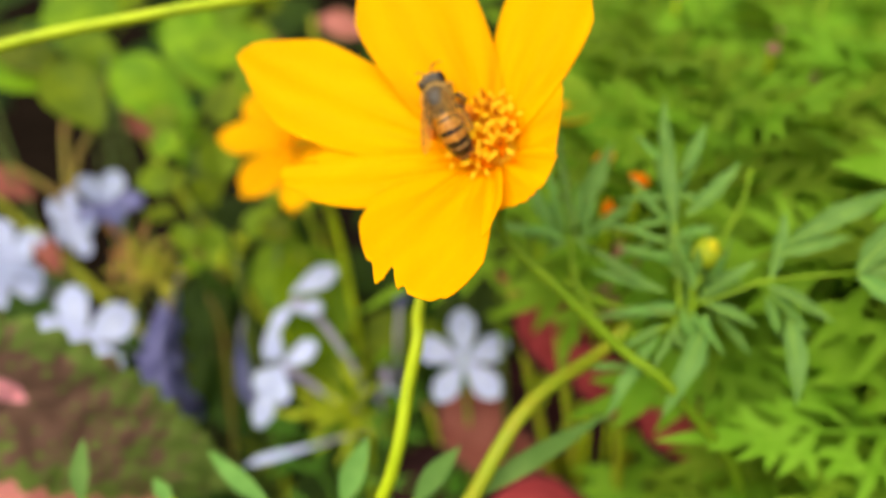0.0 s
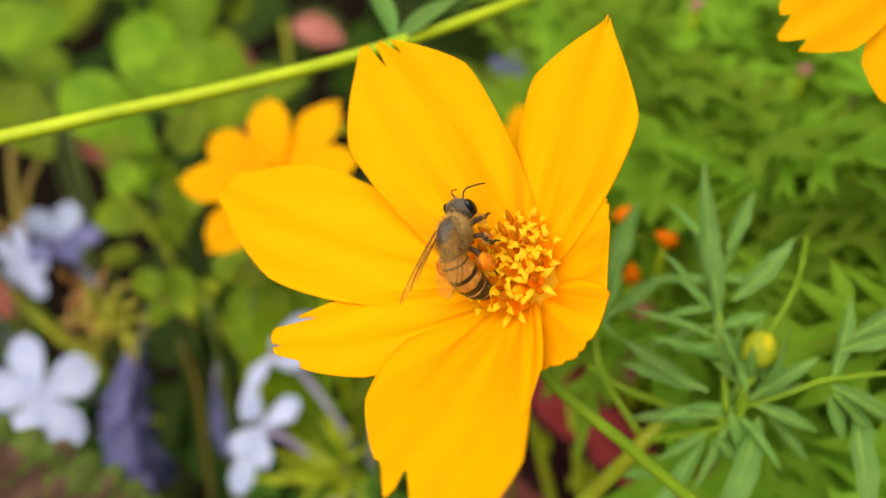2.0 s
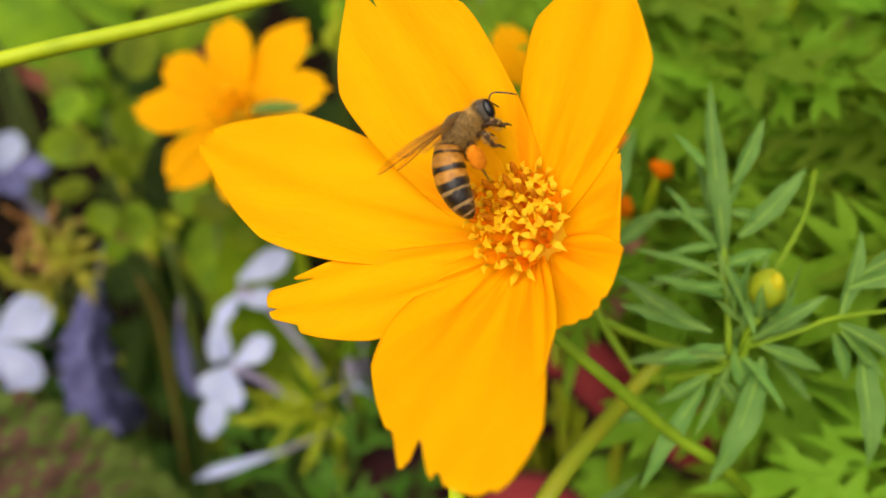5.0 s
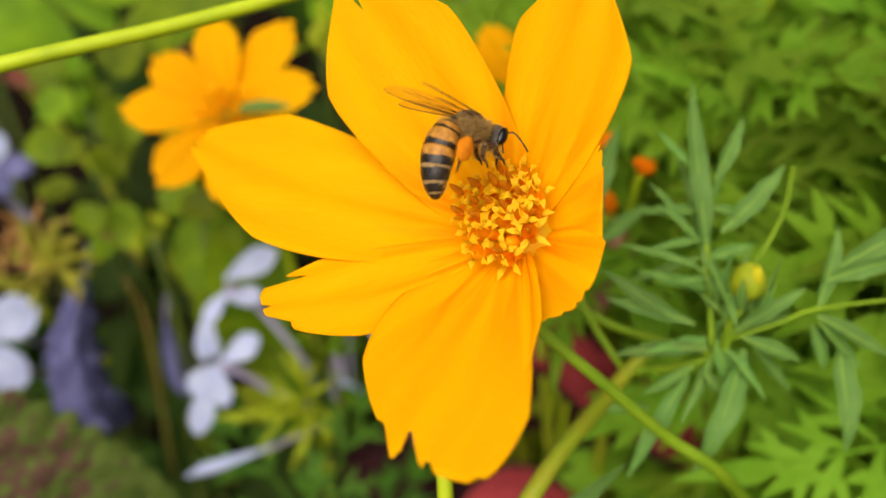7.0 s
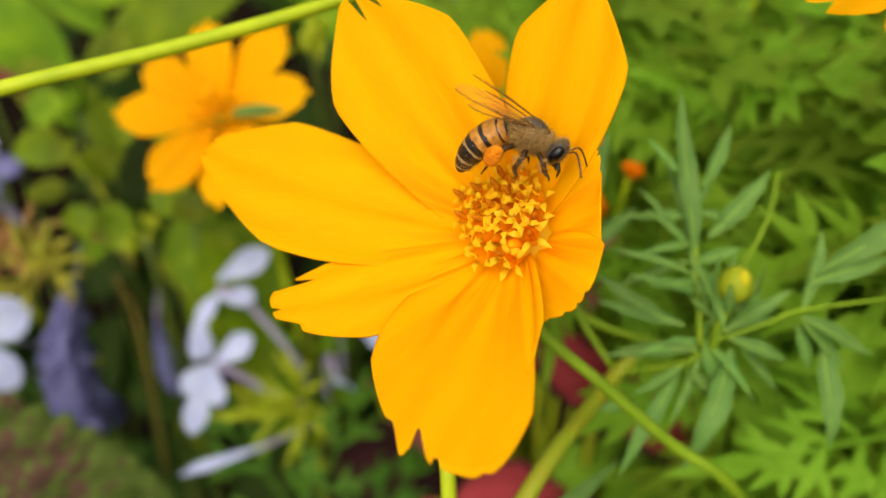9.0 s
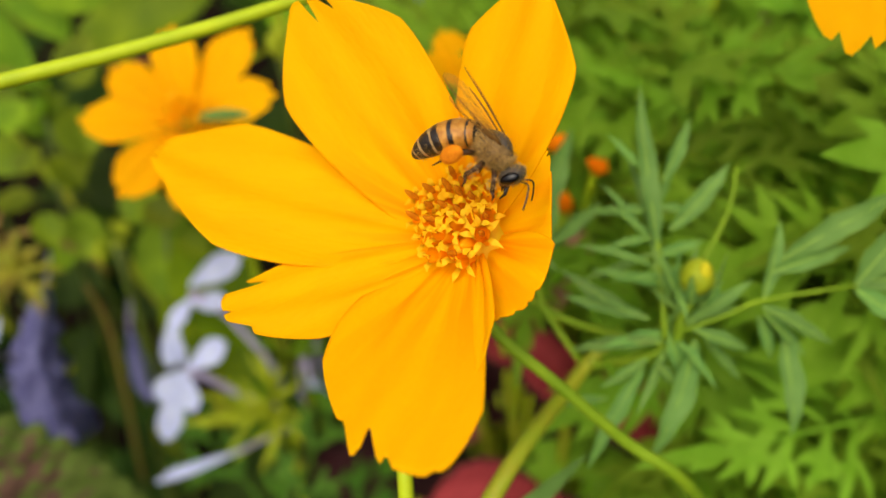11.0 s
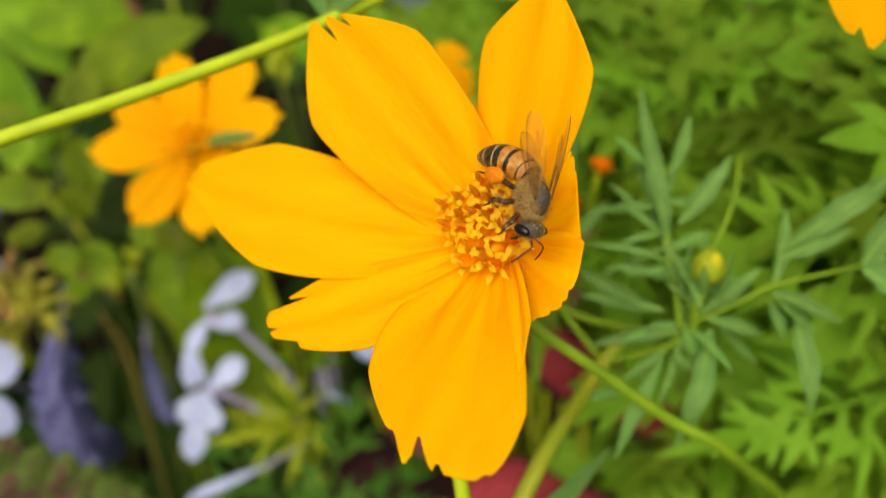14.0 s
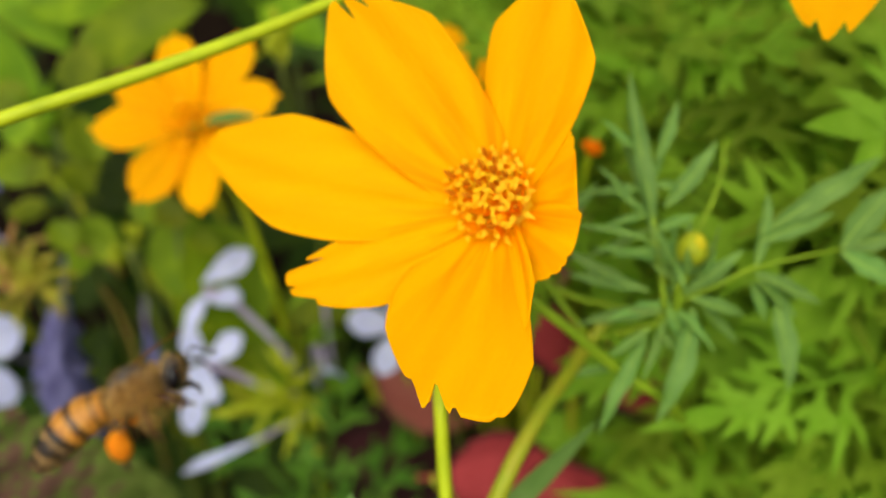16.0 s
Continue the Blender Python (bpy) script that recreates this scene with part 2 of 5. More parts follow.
def anther_mesh(name, mat):
    bm = bmesh.new()
    blob(bm, Vector((0, 0, 0)), (1.1 * MM, 0.36 * MM, 0.36 * MM), Matrix.Rotation(radians(90), 3, "Y"), 8, 8, 0.25)
    return mesh_of(name, bm, mat)


def style_mesh(name, mat):
    """The forked yellow tip above an anther."""
    bm = bmesh.new()
    for sgn in (-1, 1):
        tube(bm, [Vector((0, 0, 0.5)) * MM, Vector((sgn * 0.15, 0, 1.1)) * MM, Vector((sgn * 0.6, 0, 1.45)) * MM],
             [0.14 * MM, 0.13 * MM, 0.05 * MM], 5)
    return mesh_of(name, bm, mat)


FLORETS = [floret_mesh("floret", h, o, i, FLORET) for i, (h, o) in enumerate(((6.6, 0.45), (5.6, 1.0), (4.7, 0.7)))]
ANTHERS = anther_mesh("anther", ANTHER)
STYLES = style_mesh("style", FLORET)


def flower_disc(flower, count, radius, seed):
    rng = random.Random(seed)
    for i in range(count):
        r = radius * math.sqrt((i + 0.5) / count)
        a = i * 2.39996
        me = rng.choice(FLORETS)
        ob = part("floret", me, None, flower)
        lean = 24 * r / radius
        ob.matrix_local = (Matrix.Translation(Vector((r * math.cos(a), r * math.sin(a), -0.2 + 0.9 * (1 - (r / radius) ** 2))) * MM)
                           @ Matrix.Rotation(a, 4, "Z") @ pose(0, 0, 0, 0, lean + rng.uniform(-9, 9), 0) @ pose(0, 0, 0, rng.uniform(-9, 9), 0, 0)
                           @ Matrix.Rotation(rng.uniform(0, 6), 4, "Z"))


def slim_floret(name, height, lobes, seed):
    """A disc floret: a slender tube that flares into narrow pointed lobes, curled outward."""
    rng = random.Random(seed)
    bm = bmesh.new()
    seg = 10
    rings = [[bm.verts.new(Vector((r * math.cos(a), r * math.sin(a), h * height)) * MM) for a in (2 * math.pi * k / seg for k in range(seg))]
             for r, h in ((0.34, 0), (0.42, 0.45), (0.66, 0.70), (0.86, 0.88))]
    for a, b in zip(rings, rings[1:]):
        for k in range(seg):
            bm.faces.new((a[k], a[(k + 1) % seg], b[(k + 1) % seg], b[k]))
    for k in range(0, seg, 2):
        a = 2 * math.pi * (k + 0.5) / seg
        d, side = Vector((math.cos(a), math.sin(a), 0)), Vector((-math.sin(a), math.cos(a), 0))
        out, top = lobes * rng.uniform(0.75, 1.25), 0.88 * height
        lo, hi = rings[-1][k], rings[-1][(k + 1) % seg]
        c1 = d * (0.86 + 0.45 * out) + Vector((0, 0, top + 0.50))
        c2 = d * (0.88 + 1.05 * out) + Vector((0, 0, top + 0.62 - 0.5 * out * rng.uniform(0.3, 1.0)))
        m0, m1 = bm.verts.new((c1 + side * 0.32) * MM), bm.verts.new((c1 - side * 0.36) * MM)
        tip = bm.verts.new((c2 + side * rng.uniform(-0.25, 0.25)) * MM)
        for f in (bm.faces.new((lo, m1, m0, hi)), bm.faces.new((m1, tip, m0))):
            f.material_index = 1
    me = mesh_of(name, bm, FLORET_BUD)
    me.materials.append(FLORET)
    return me


def closed_floret(seed):
    """A floret still in bud, with a rounded, lightly ribbed head."""
    bm = bmesh.new()
    seg = 10
    rings = [[bm.verts.new(Vector((r * (1 + 0.22 * (k % 2)) * math.cos(a), r * (1 + 0.22 * (k % 2)) * math.sin(a), h)) * MM) for k, a in ((k, 2 * math.pi * k / seg) for k in range(seg))]
             for r, h in ((0.34, 0), (0.44, 1.6), (0.62, 2.6), (0.66, 3.3), (0.42, 4.0), (0.10, 4.5))]
    for a, b in zip(rings, rings[1:]):
        for k in range(seg):
            bm.faces.new((a[k], a[(k + 1) % seg], b[(k + 1) % seg], b[k]))
    bm.faces.new(rings[-1])
    return mesh_of("floret", bm, FLORET_BUD)


SLIM = [(h, slim_floret("floret", h, o, 40 + i)) for i, (h, o) in enumerate(((5.0, 1.15), (4.4, 1.45), (4.0, 1.0)))]
CLOSED = closed_floret(1)


def crowded_disc(flower, seed):
    """The raised disc: open florets with rust-red anthers behind and round it, closed ones towards the lower rim."""
    rng = random.Random(seed)
    count = 25
    for i in range(count):
        f = math.sqrt((i + 0.5) / count)
        a = i * 2.39996
        x, y = 0.5 + 3.2 * f * math.cos(a), 0.8 + 3.8 * f * math.sin(a)
        closed = y < -0.9 and rng.random() < 0.3
        high, me = (3.0, CLOSED) if closed else rng.choice(SLIM)
        ob = part("floret", me, None, flower)
        ob.matrix_local = (Matrix.Translation(Vector((x, y, -0.1 + 0.6 * (1 - f * f))) * MM) @ Matrix.Rotation(a, 4, "Z") @ pose(0, 0, 0, 0, 20 * f + rng.uniform(-7, 7), 0)
                           @ pose(0, 0, 0, rng.uniform(-8, 8), 0, 0) @ Matrix.Rotation(rng.uniform(0, 6), 4, "Z"))
        if closed:
            continue
        if rng.random() < (0.75 if y > 0.4 else 0.3):
            an = part("anther", ANTHERS, None, ob)
            an.matrix_local = pose(0, 0, (high + rng.uniform(0.0, 0.9 if y > 1.6 else 0.3)) * MM, rng.uniform(-8, 8), rng.uniform(-8, 8), 0)
        else:
            st = part("style", STYLES, None, ob)
            st.matrix_local = pose(0, 0, (high - 0.7) * MM, 0, 0, rng.uniform(0, 180))


def receptacle(parent, depth=4.0, radius=4.6):
    """The green cup of bracts behind the petals."""
    bm = bmesh.new()
    seg = 24
    rings = []
    for r, h in ((0.9, -depth - 1.2), (1.6, -depth), (3.2, -depth * 0.8), (4.0, -depth * 0.4), (radius, -0.1), (radius * 0.6, 0.5), (0.2, 0.8)):
        rings.append([bm.verts.new(Vector((r * math.cos(a), r * math.sin(a), h)) * MM) for a in (2 * math.pi * k / seg for k in range(seg))])
    for a, b in zip(rings, rings[1:]):
        for k in range(seg):
            bm.faces.new((a[k], a[(k + 1) % seg], b[(k + 1) % seg], b[k]))
    cup = part("bract_cup", bm, STEM, parent, "green cup of bracts")
    cup.data.materials.append(FLORET)
    for poly in cup.data.polygons:
        if poly.center.z > -0.0012:
            poly.material_index = 1


FLOWER_REST = pose(0.00775, 0.06265, 0.27961, 30.17, -25.39, -14.00)


def main_flower():
    fl = thing("cosmos_flower", pose(0, 0, 0), "large golden-yellow cosmos flower with ragged petal tips, swaying on its stalk", "flower", "cosmos flowers")
    petals = [  # angle, length, width, raise, twist, sink, bend, taper, roundness of the end, width at the base, teeth
        (172.1, 38.3, 15.8, 26.0, 5.9, 0.00, -6.4, 0.47, 2.9, 0.26, [(0.12, 0.03, 0.05), (-0.3, 0.02, 0.06), (0.55, 0.02, 0.12)]),
        (115.5, 32.0, 16.4, 33.7, -0.9, 0.25, 0.5, 0.63, 3.5, 0.55, [(-0.04, 0.11, 0.11), (-0.46, 0.10, 0.10), (-0.25, 0.02, 0.1)]),
        (54.3, 28.5, 14.1, 26.0, 0.6, 0.10, 1.8, 0.85, 2.4, 0.33, [(-0.12, 0.05, 0.08), (0.2, 0.03, 0.06)]),
        (12.0, 13.3, 15.1, 28.0, 4.6, -0.70, 3.1, 0.75, 1.7, 0.30, [(0.0, 0.05, 0.06), (-0.3, 0.03, 0.08)]),
        (-52.0, 13.9, 12.6, 27.0, 0.0, -0.55, 0.0, 0.30, 1.7, 0.30, [(0.3, 0.035, 0.08), (0.05, 0.03, 0.06), (-0.25, 0.035, 0.07), (-0.5, 0.03, 0.06)]),
        (-72.0, 20.0, 5.0, 34.0, 3.0, -0.20, 0.0, 0.60, 2.6, 0.40, [(-0.3, 0.05, 0.3)]),
        (-109.5, 28.0, 18.3, 34.9, 3.6, 0.30, 8.0, 0.00, 3.1, 0.20, [(-0.27, 0.12, 0.12), (-0.49, -0.05, 0.08), (-0.62, 0.03, 0.08), (-0.06, 0.05, 0.05), (0.45, 0.015, 0.1)]),
        (-146.5, 26.6, 10.5, 29.4, -3.4, 0.05, -6.8, 0.11, 3.1, 0.30, [(-0.66, 0.17, 0.11), (-0.04, 0.045, 0.07), (0.43, 0.06, 0.2)]),
    ]
    for i, (ang, ln, wd, up, twist, sink, bend, taper, blunt, base_w, teeth) in enumerate(petals):
        me = petal_mesh("petal", ln - 2.6, wd, up, 6, teeth, PETAL, 20 + i, 40, 48, bend=bend, base_w=base_w, rise=0.85, taper=taper, blunt=blunt)
        ob = part("petal", me, None, fl)
        ob.matrix_local = pose(0, 0, sink * MM, 0, 0, ang) @ pose(0, 0, 0, twist, 0, 0)
        sol = ob.modifiers.new("thickness", "SOLIDIFY")
        sol.thickness, sol.offset = 0.00022, 0
    crowded_disc(fl, 9)
    receptacle(fl)
    rest = FLOWER_REST.inverted()
    for ctrl, r0, label, mat in (
        ([(10.2, -0.2, 91), (10.6, 4.2, 94), (11.3, 9.3, 97.5), (20.6, 17.6, 100), (29.8, 25.6, 104), (40.5, 34, 109.5), (62, 62, 150), (66, 120, 250), (68, 190, 292)], 0.68, "slender green stalk of the flower", STEM_SOFT),
        ([(6, 6, 99), (2.5, 13, 97), (0.6, 21, 94.5), (0.6, 29, 93), (2, 60, 105), (5, 140, 190), (6, 215, 267)], 0.75, "yellow-green side stalk of the same plant", STEM),
    ):
        pts = curve_points([bed(*c) for c in ctrl], 40)
        bm = bmesh.new()
        tube(bm, [rest @ p for p in pts], [r0 * MM * (1 + 0.5 * i / len(pts)) for i in range(len(pts))], 10)
        STEMS.append((part("stem", bm, mat, fl, label), rest @ pts[0]))
    return fl



STEMS = []
FLOWER = main_flower()


PETALS_SLIM = [petal_mesh("petal", 13.6 + i, 7.5, 18, 14, [(-0.35, 0.10, 0.2), (0.3, 0.10, 0.2)], PETAL_FAR, 70 + i, 16, 12, 1.6) for i in range(3)]
PETALS_SMALL = [petal_mesh("petal", 13.0 + i, 8.5, 18, 14, [(-0.35, 0.13, 0.2), (0.3, 0.13, 0.2)], PETAL_FAR, 60 + i, 16, 12, 1.6) for i in range(3)]


def small_flower(m, count, scale, raise_deg, seed, label, stem_ctrl, full=True, skip=(), petals=None):
    """A smaller or more distant cosmos flower; the stalk's points are in the bed's axes."""
    rng = random.Random(seed)
    fl = thing("cosmos_flower", m, label, "flower", "cosmos flowers")
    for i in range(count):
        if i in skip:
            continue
        ob = part("petal", rng.choice(petals or PETALS_SMALL), None, fl)
        ob.matrix_local = (pose(0, 0, rng.uniform(-0.1, 0.3) * MM, 0, 0, 360 * i / count + rng.uniform(-5, 5))
                           @ pose(0, 0, 0, rng.uniform(-8, 8), -raise_deg + rng.uniform(-6, 6), 0) @ Matrix.Scale(scale * rng.uniform(0.93, 1.06), 4))
    if full:
        flower_disc(fl, 9, 1.9 * scale, seed)
    inv = m.inverted()
    pts = curve_points([bed(*c) for c in stem_ctrl], 24)
    bm = bmesh.new()
    tube(bm, [inv @ p for p in pts], [0.95 * MM] * len(pts), 9)
    part("stem", bm, STEM, fl, "slender yellow-green stalk")
    return fl


def facing(x, y, z, nx, ny, nz, spin=0):
    """The pose of a flower at a place in the bed, its face turned to (nx, ny, nz)."""
    n = way(nx, ny, nz)
    m = n.to_track_quat("Z", "Y").to_matrix().to_4x4()
    m.translation = bed(x, y, z)
    return m @ pose(0, 0, 0, 0, 0, spin)


SECOND = small_flower(facing(-42, -25, 152, -0.1, -0.15, -1, 12), 8, 1.22, 0, 31, "golden-yellow cosmos flower with eight toothed petals, lower in the bed",
             [(-43, -25, 153), (-42, -22, 160), (-38, 0, 185), (-36, 60, 230), (-36, 180, 300)], petals=PETALS_SLIM)
small_flower(facing(12, -28, 143, 0.1, -0.5, -1, 20), 8, 0.85, 10, 32, "small golden cosmos flower half hidden behind a larger one",
             [(12, -28, 144), (10, -24, 150), (14, 10, 190), (18, 160, 318)], full=False, skip=(1, 4, 6))
# petals 0 to 2, out of view, are omitted to shade the bed less
THIRD = small_flower(facing(64.4, -47.2, 89.4, -0.2, 0.25, -1, 1), 8, 1.3, 2, 34, "golden-yellow cosmos flower with ragged toothed petals, three of eight left out",
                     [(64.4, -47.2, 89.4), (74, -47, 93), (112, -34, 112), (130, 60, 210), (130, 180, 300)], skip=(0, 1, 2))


def long_stalk():
    """A long bare stalk that arches across the bed, with a small leafy node."""
    foot = bed(-130, 195, 286)
    ob = thing("cosmos_stalk", Matrix.Translation(foot), "long bare yellow-green cosmos stalk arching over the bed", "plant stem")
    inv = ob.matrix_world.inverted()
    pts = curve_points([foot, bed(-140, 60, 160), bed(-100, 0, 92), bed(-75, -11.5, 89), bed(-51, -19.5, 93), bed(-33, -25.5, 98), bed(-14, -33, 104), bed(6, -43, 111), bed(30, -58, 122), bed(46, -72, 132)], 60)
    bm = bmesh.new()
    tube(bm, [inv @ p for p in pts], [0.0011 - 0.0003 * i / len(pts) for i in range(len(pts))], 10)
    part("stem", bm, STEM, ob)
    return ob


STALK = long_stalk()

# ---- leaves ----
LEAF_DUSK = material("leaf_low", [(0.05, 0.13, 0.008), (0.09, 0.20, 0.014)], 160, 0.6, 0.25, 0.3, 2200, vary=0.2, spec=0.15)


def lobe(bm, base, ang, length, width, steps=5, fold=0.3):
    """A lance-shaped leaf lobe, folded along its midrib."""
    d, n = Vector((math.cos(ang), math.sin(ang), 0)), Vector((-math.sin(ang), math.cos(ang), 0))
    rows = []
    for i in range(steps + 1):
        s = i / steps
        w = width * 0.5 * (0.22 + 0.78 * math.sin(min(1, s / 0.45) * math.pi / 2)) * (1 - max(0, (s - 0.45) / 0.55) ** 1.7)
        c = base + d * (s * length)
        if i == steps:
            rows.append([bm.verts.new(c)])
        else:
            rows.append([bm.verts.new(c + n * w + Vector((0, 0, fold * w))), bm.verts.new(c), bm.verts.new(c - n * w + Vector((0, 0, fold * w)))])
    for a, b in zip(rows, rows[1:]):
        if len(b) == 1:
            bm.faces.new((a[0], b[0], a[1]))
            bm.faces.new((a[1], b[0], a[2]))
        else:
            bm.faces.new((a[0], b[0], b[1], a[1]))
            bm.faces.new((a[1], b[1], b[2], a[2]))


def cosmos_leaf(seed, length, mat, width=0.085, droop=0.35, pairs=3, start=0.20):
    """A feathery, twice-divided leaf along x, facing z."""
    rng = random.Random(seed)
    bm = bmesh.new()
    L = length
    tube(bm, [Vector((0, 0, 0)), Vector((L * 0.45, 0, 0)), Vector((L * 0.8, 0, 0))], [0.012 * L, 0.010 * L, 0.006 * L], 5, False)
    w = width * L
    for k in range(pairs):
        p = start + (0.76 - start) * k / max(1, pairs - 1)
        for sgn in (-1, 1):
            at = Vector((L * (p + rng.uniform(-0.025, 0.025)), 0, 0))
            ang = sgn * radians(rng.uniform(44, 58) - 10 * k)
            ln = L * rng.uniform(0.36, 0.50) * (1 - 0.14 * k)
            lobe(bm, at, ang, ln, w * rng.uniform(0.85, 1.15))
            if k < pairs - 1:
                for t, turn in ((0.30, 1), (0.42, -1)):
                    q = at + Vector((math.cos(ang), math.sin(ang), 0)) * ln * t
                    lobe(bm, q, ang + turn * radians(rng.uniform(34, 48)), ln * rng.uniform(0.38, 0.55), w * 0.85, 4)
    lobe(bm, Vector((L * 0.72, 0, 0)), rng.uniform(-0.08, 0.08), L * 0.40, w * 1.15)
    for v in bm.verts:
        r = v.co.x ** 2 + v.co.y ** 2 * 0.8
        v.co.z += -droop * r / L + 0.03 * L * noise.noise(v.co * (2.5 / L) + Vector((seed, 0, 0)))
    return mesh_of("leaf", bm, mat)


def broad_leaf(seed, length, width, mat, scallop=0.0, count=14, cup=0.15, droop=0.3, quilt=0.0, nu=14, nv=8, tip=0.0):
    """An oval leaf along x with a sunken midrib; scallop gives it a toothed rim, quilt a puckered face."""
    rng = random.Random(seed)
    bm = bmesh.new()
    tone = bm.verts.layers.float.new("rim")
    mid = bm.verts.layers.float.new("mid")
    grid = []
    for i in range(nu + 1):
        s = i / nu
        row = []
        for j in range(nv + 1):
            v = -1 + 2 * j / nv
            hw = width * 0.5 * max(0.02, math.sin(math.pi * min(1, s ** 0.8)) ** 0.75)
            rim = 1 + scallop * (abs(math.sin(s * count * math.pi / 2 + 0.3)) - 0.5) * abs(v) ** 3
            x, y = s * length, v * hw * rim
            z = cup * abs(y) - droop * x * x / length * 0.5 + 0.02 * width * abs(math.sin(s * 18 - abs(v) * 5)) * (abs(v) > 0.05)
            z += quilt * width * (0.8 - 2 * noise.voronoi(Vector((x, y, seed * 0.01)) * 240)[0][0] ** 2 if quilt else 0) + 0.05 * length * noise.noise(Vector((s * 1.7, v, seed)))
            vert = bm.verts.new((x, y, z))
            vert[tone] = max(abs(v), (abs(2 * s - 1)) ** 3, tip * (s - 0.3))
            vert[mid] = abs(v) + 4 * max(0, s - (0.36 if tip else 0.44))
            row.append(vert)
        grid.append(row)
    for a, b in zip(grid, grid[1:]):
        for j in range(nv):
            bm.faces.new((a[j], b[j], b[j + 1], a[j + 1]))
    tube(bm, [Vector((-0.22 * length, 0, -0.03 * length)), Vector((0.05 * length, 0, 0))], [0.02 * length, 0.016 * length], 5, False)
    return mesh_of("leaf", bm, mat)


def thin(ob, t=0.0002):
    m = ob.modifiers.new("thickness", "SOLIDIFY")
    m.thickness, m.offset = t, 0


LEAVES = [cosmos_leaf(i, (50 + 5 * (i % 4)) * MM, LEAF, 0.046 + 0.010 * (i % 3), 0.10 + 0.08 * (i % 3), 4 + i % 2) for i in range(6)]
COARSE_LEAVES = [cosmos_leaf(60 + i, (40 + 5 * (i % 3)) * MM, LEAF, 0.088 + 0.012 * (i % 2), 0.06 + 0.10 * (i % 3), 3) for i in range(5)]
DARK_LEAVES = [cosmos_leaf(40 + i, 48 * MM, LEAF_DUSK, 0.06, 0.3, 3) for i in range(2)]
UP = Vector((0, 0, 1))


def stem_part(owner, pts, r0, r1, mat, name="stem", seg=7):
    inv = owner.matrix_world.inverted()
    bm = bmesh.new()
    n = len(pts)
    tube(bm, [inv @ p for p in pts], [r0 + (r1 - r0) * i / (n - 1) for i in range(n)], seg)
    return part(name, bm, mat, owner)


def leaf_at(owner, me, m, name="leaf"):
    ob = part(name, me, None, owner)
    ob.matrix_local = owner.matrix_world.inverted() @ m
    return ob


def cosmos_plant(tip, seed, nodes=6, gap=0.017, size=1.0, leaves=None, label=""):
    """A cosmos plant that grows from the ground to its tip, with paired feathery leaves."""
    rng = random.Random(seed)
    leaves = leaves or LEAVES
    foot = Vector((tip.x + rng.uniform(-0.03, 0.03), tip.y + rng.uniform(-0.01, 0.05), -0.004))
    ob = thing("cosmos_plant", Matrix.Translation(foot), label or "feathery green cosmos foliage on upright stems in the bed", "plant", "cosmos plants")
    pts = curve_points([foot, foot.lerp(tip, 0.5) + Vector((rng.uniform(-0.008, 0.008), rng.uniform(-0.008, 0.008), 0)), tip], 14)
    stem_part(ob, pts, 0.0019, 0.0008, STEM_SOFT)
    turn = rng.uniform(0, 180)
    for k in range(nodes):
        h = tip - UP * gap * (k + 0.1)
        t = min(1.0, (tip.z - h.z) / max(0.01, tip.z))
        h = Vector((tip.x + (foot.x - tip.x) * t, tip.y + (foot.y - tip.y) * t, h.z))
        turn += 90 + rng.uniform(-20, 20)
        for sgn in (0, 180):
            a = radians(turn + sgn + rng.uniform(-18, 18))
            rise = rng.uniform(0.25, 0.75) if k < 2 else rng.uniform(0.0, 0.5)
            d = Vector((math.cos(a), math.sin(a), rise))
            leaf_at(ob, rng.choice(leaves), aim(h, d, UP + Vector((rng.uniform(-0.3, 0.3), -0.5 + rng.uniform(-0.3, 0.3), 0)), size * rng.uniform(0.8, 1.15) * (0.7 if k == 0 else 1)))
    return ob


def cosmos_bed():
    """A level canopy of cosmos foliage that runs back from the slope, and a second storey of leaves under it."""
    rng = random.Random(11)
    for storey, (depth, step, nodes, gap, size) in enumerate(((140, 17, 5, 0.011, 0.85), (168, 19, 4, 0.014, 1.0))):
        for gy in range(14):
            for gx in range(9):
                y = -150 + gy * step + rng.uniform(-7, 7)
                x = 26 + gx * step + rng.uniform(-7, 7) + 0.12 * max(0, -y)
                z = depth + rng.uniform(-10, 14) - 0.05 * x + 0.92 * max(0, -14 - y)
                if (x < 64 and -14 < y < 80) or (x < 42 and y > -40):
                    continue
                high = y < -16
                cosmos_plant(bed(x, y, z), 100 + 1000 * storey + gx * 20 + gy, nodes - high, gap, 1.05 if high else size, COARSE_LEAVES if high else None)
    for gy in range(5):
        for gx in range(10):
            x, y = 30 + gx * 14 + rng.uniform(-6, 6), -64 + gy * 13 + rng.uniform(-5, 5)
            cosmos_plant(bed(x, y, 152 + rng.uniform(-6, 8) + 0.92 * max(0, -14 - y)), 700 + gx * 20 + gy, 3, 0.010, 0.95)
    for i, (x, y, z) in enumerate(((-28, 58, 172), (92, 70, 145))):
        cosmos_plant(bed(x, y, z), 300 + i, 3, 0.015, 0.85, DARK_LEAVES if x < 0 else None)


cosmos_bed()


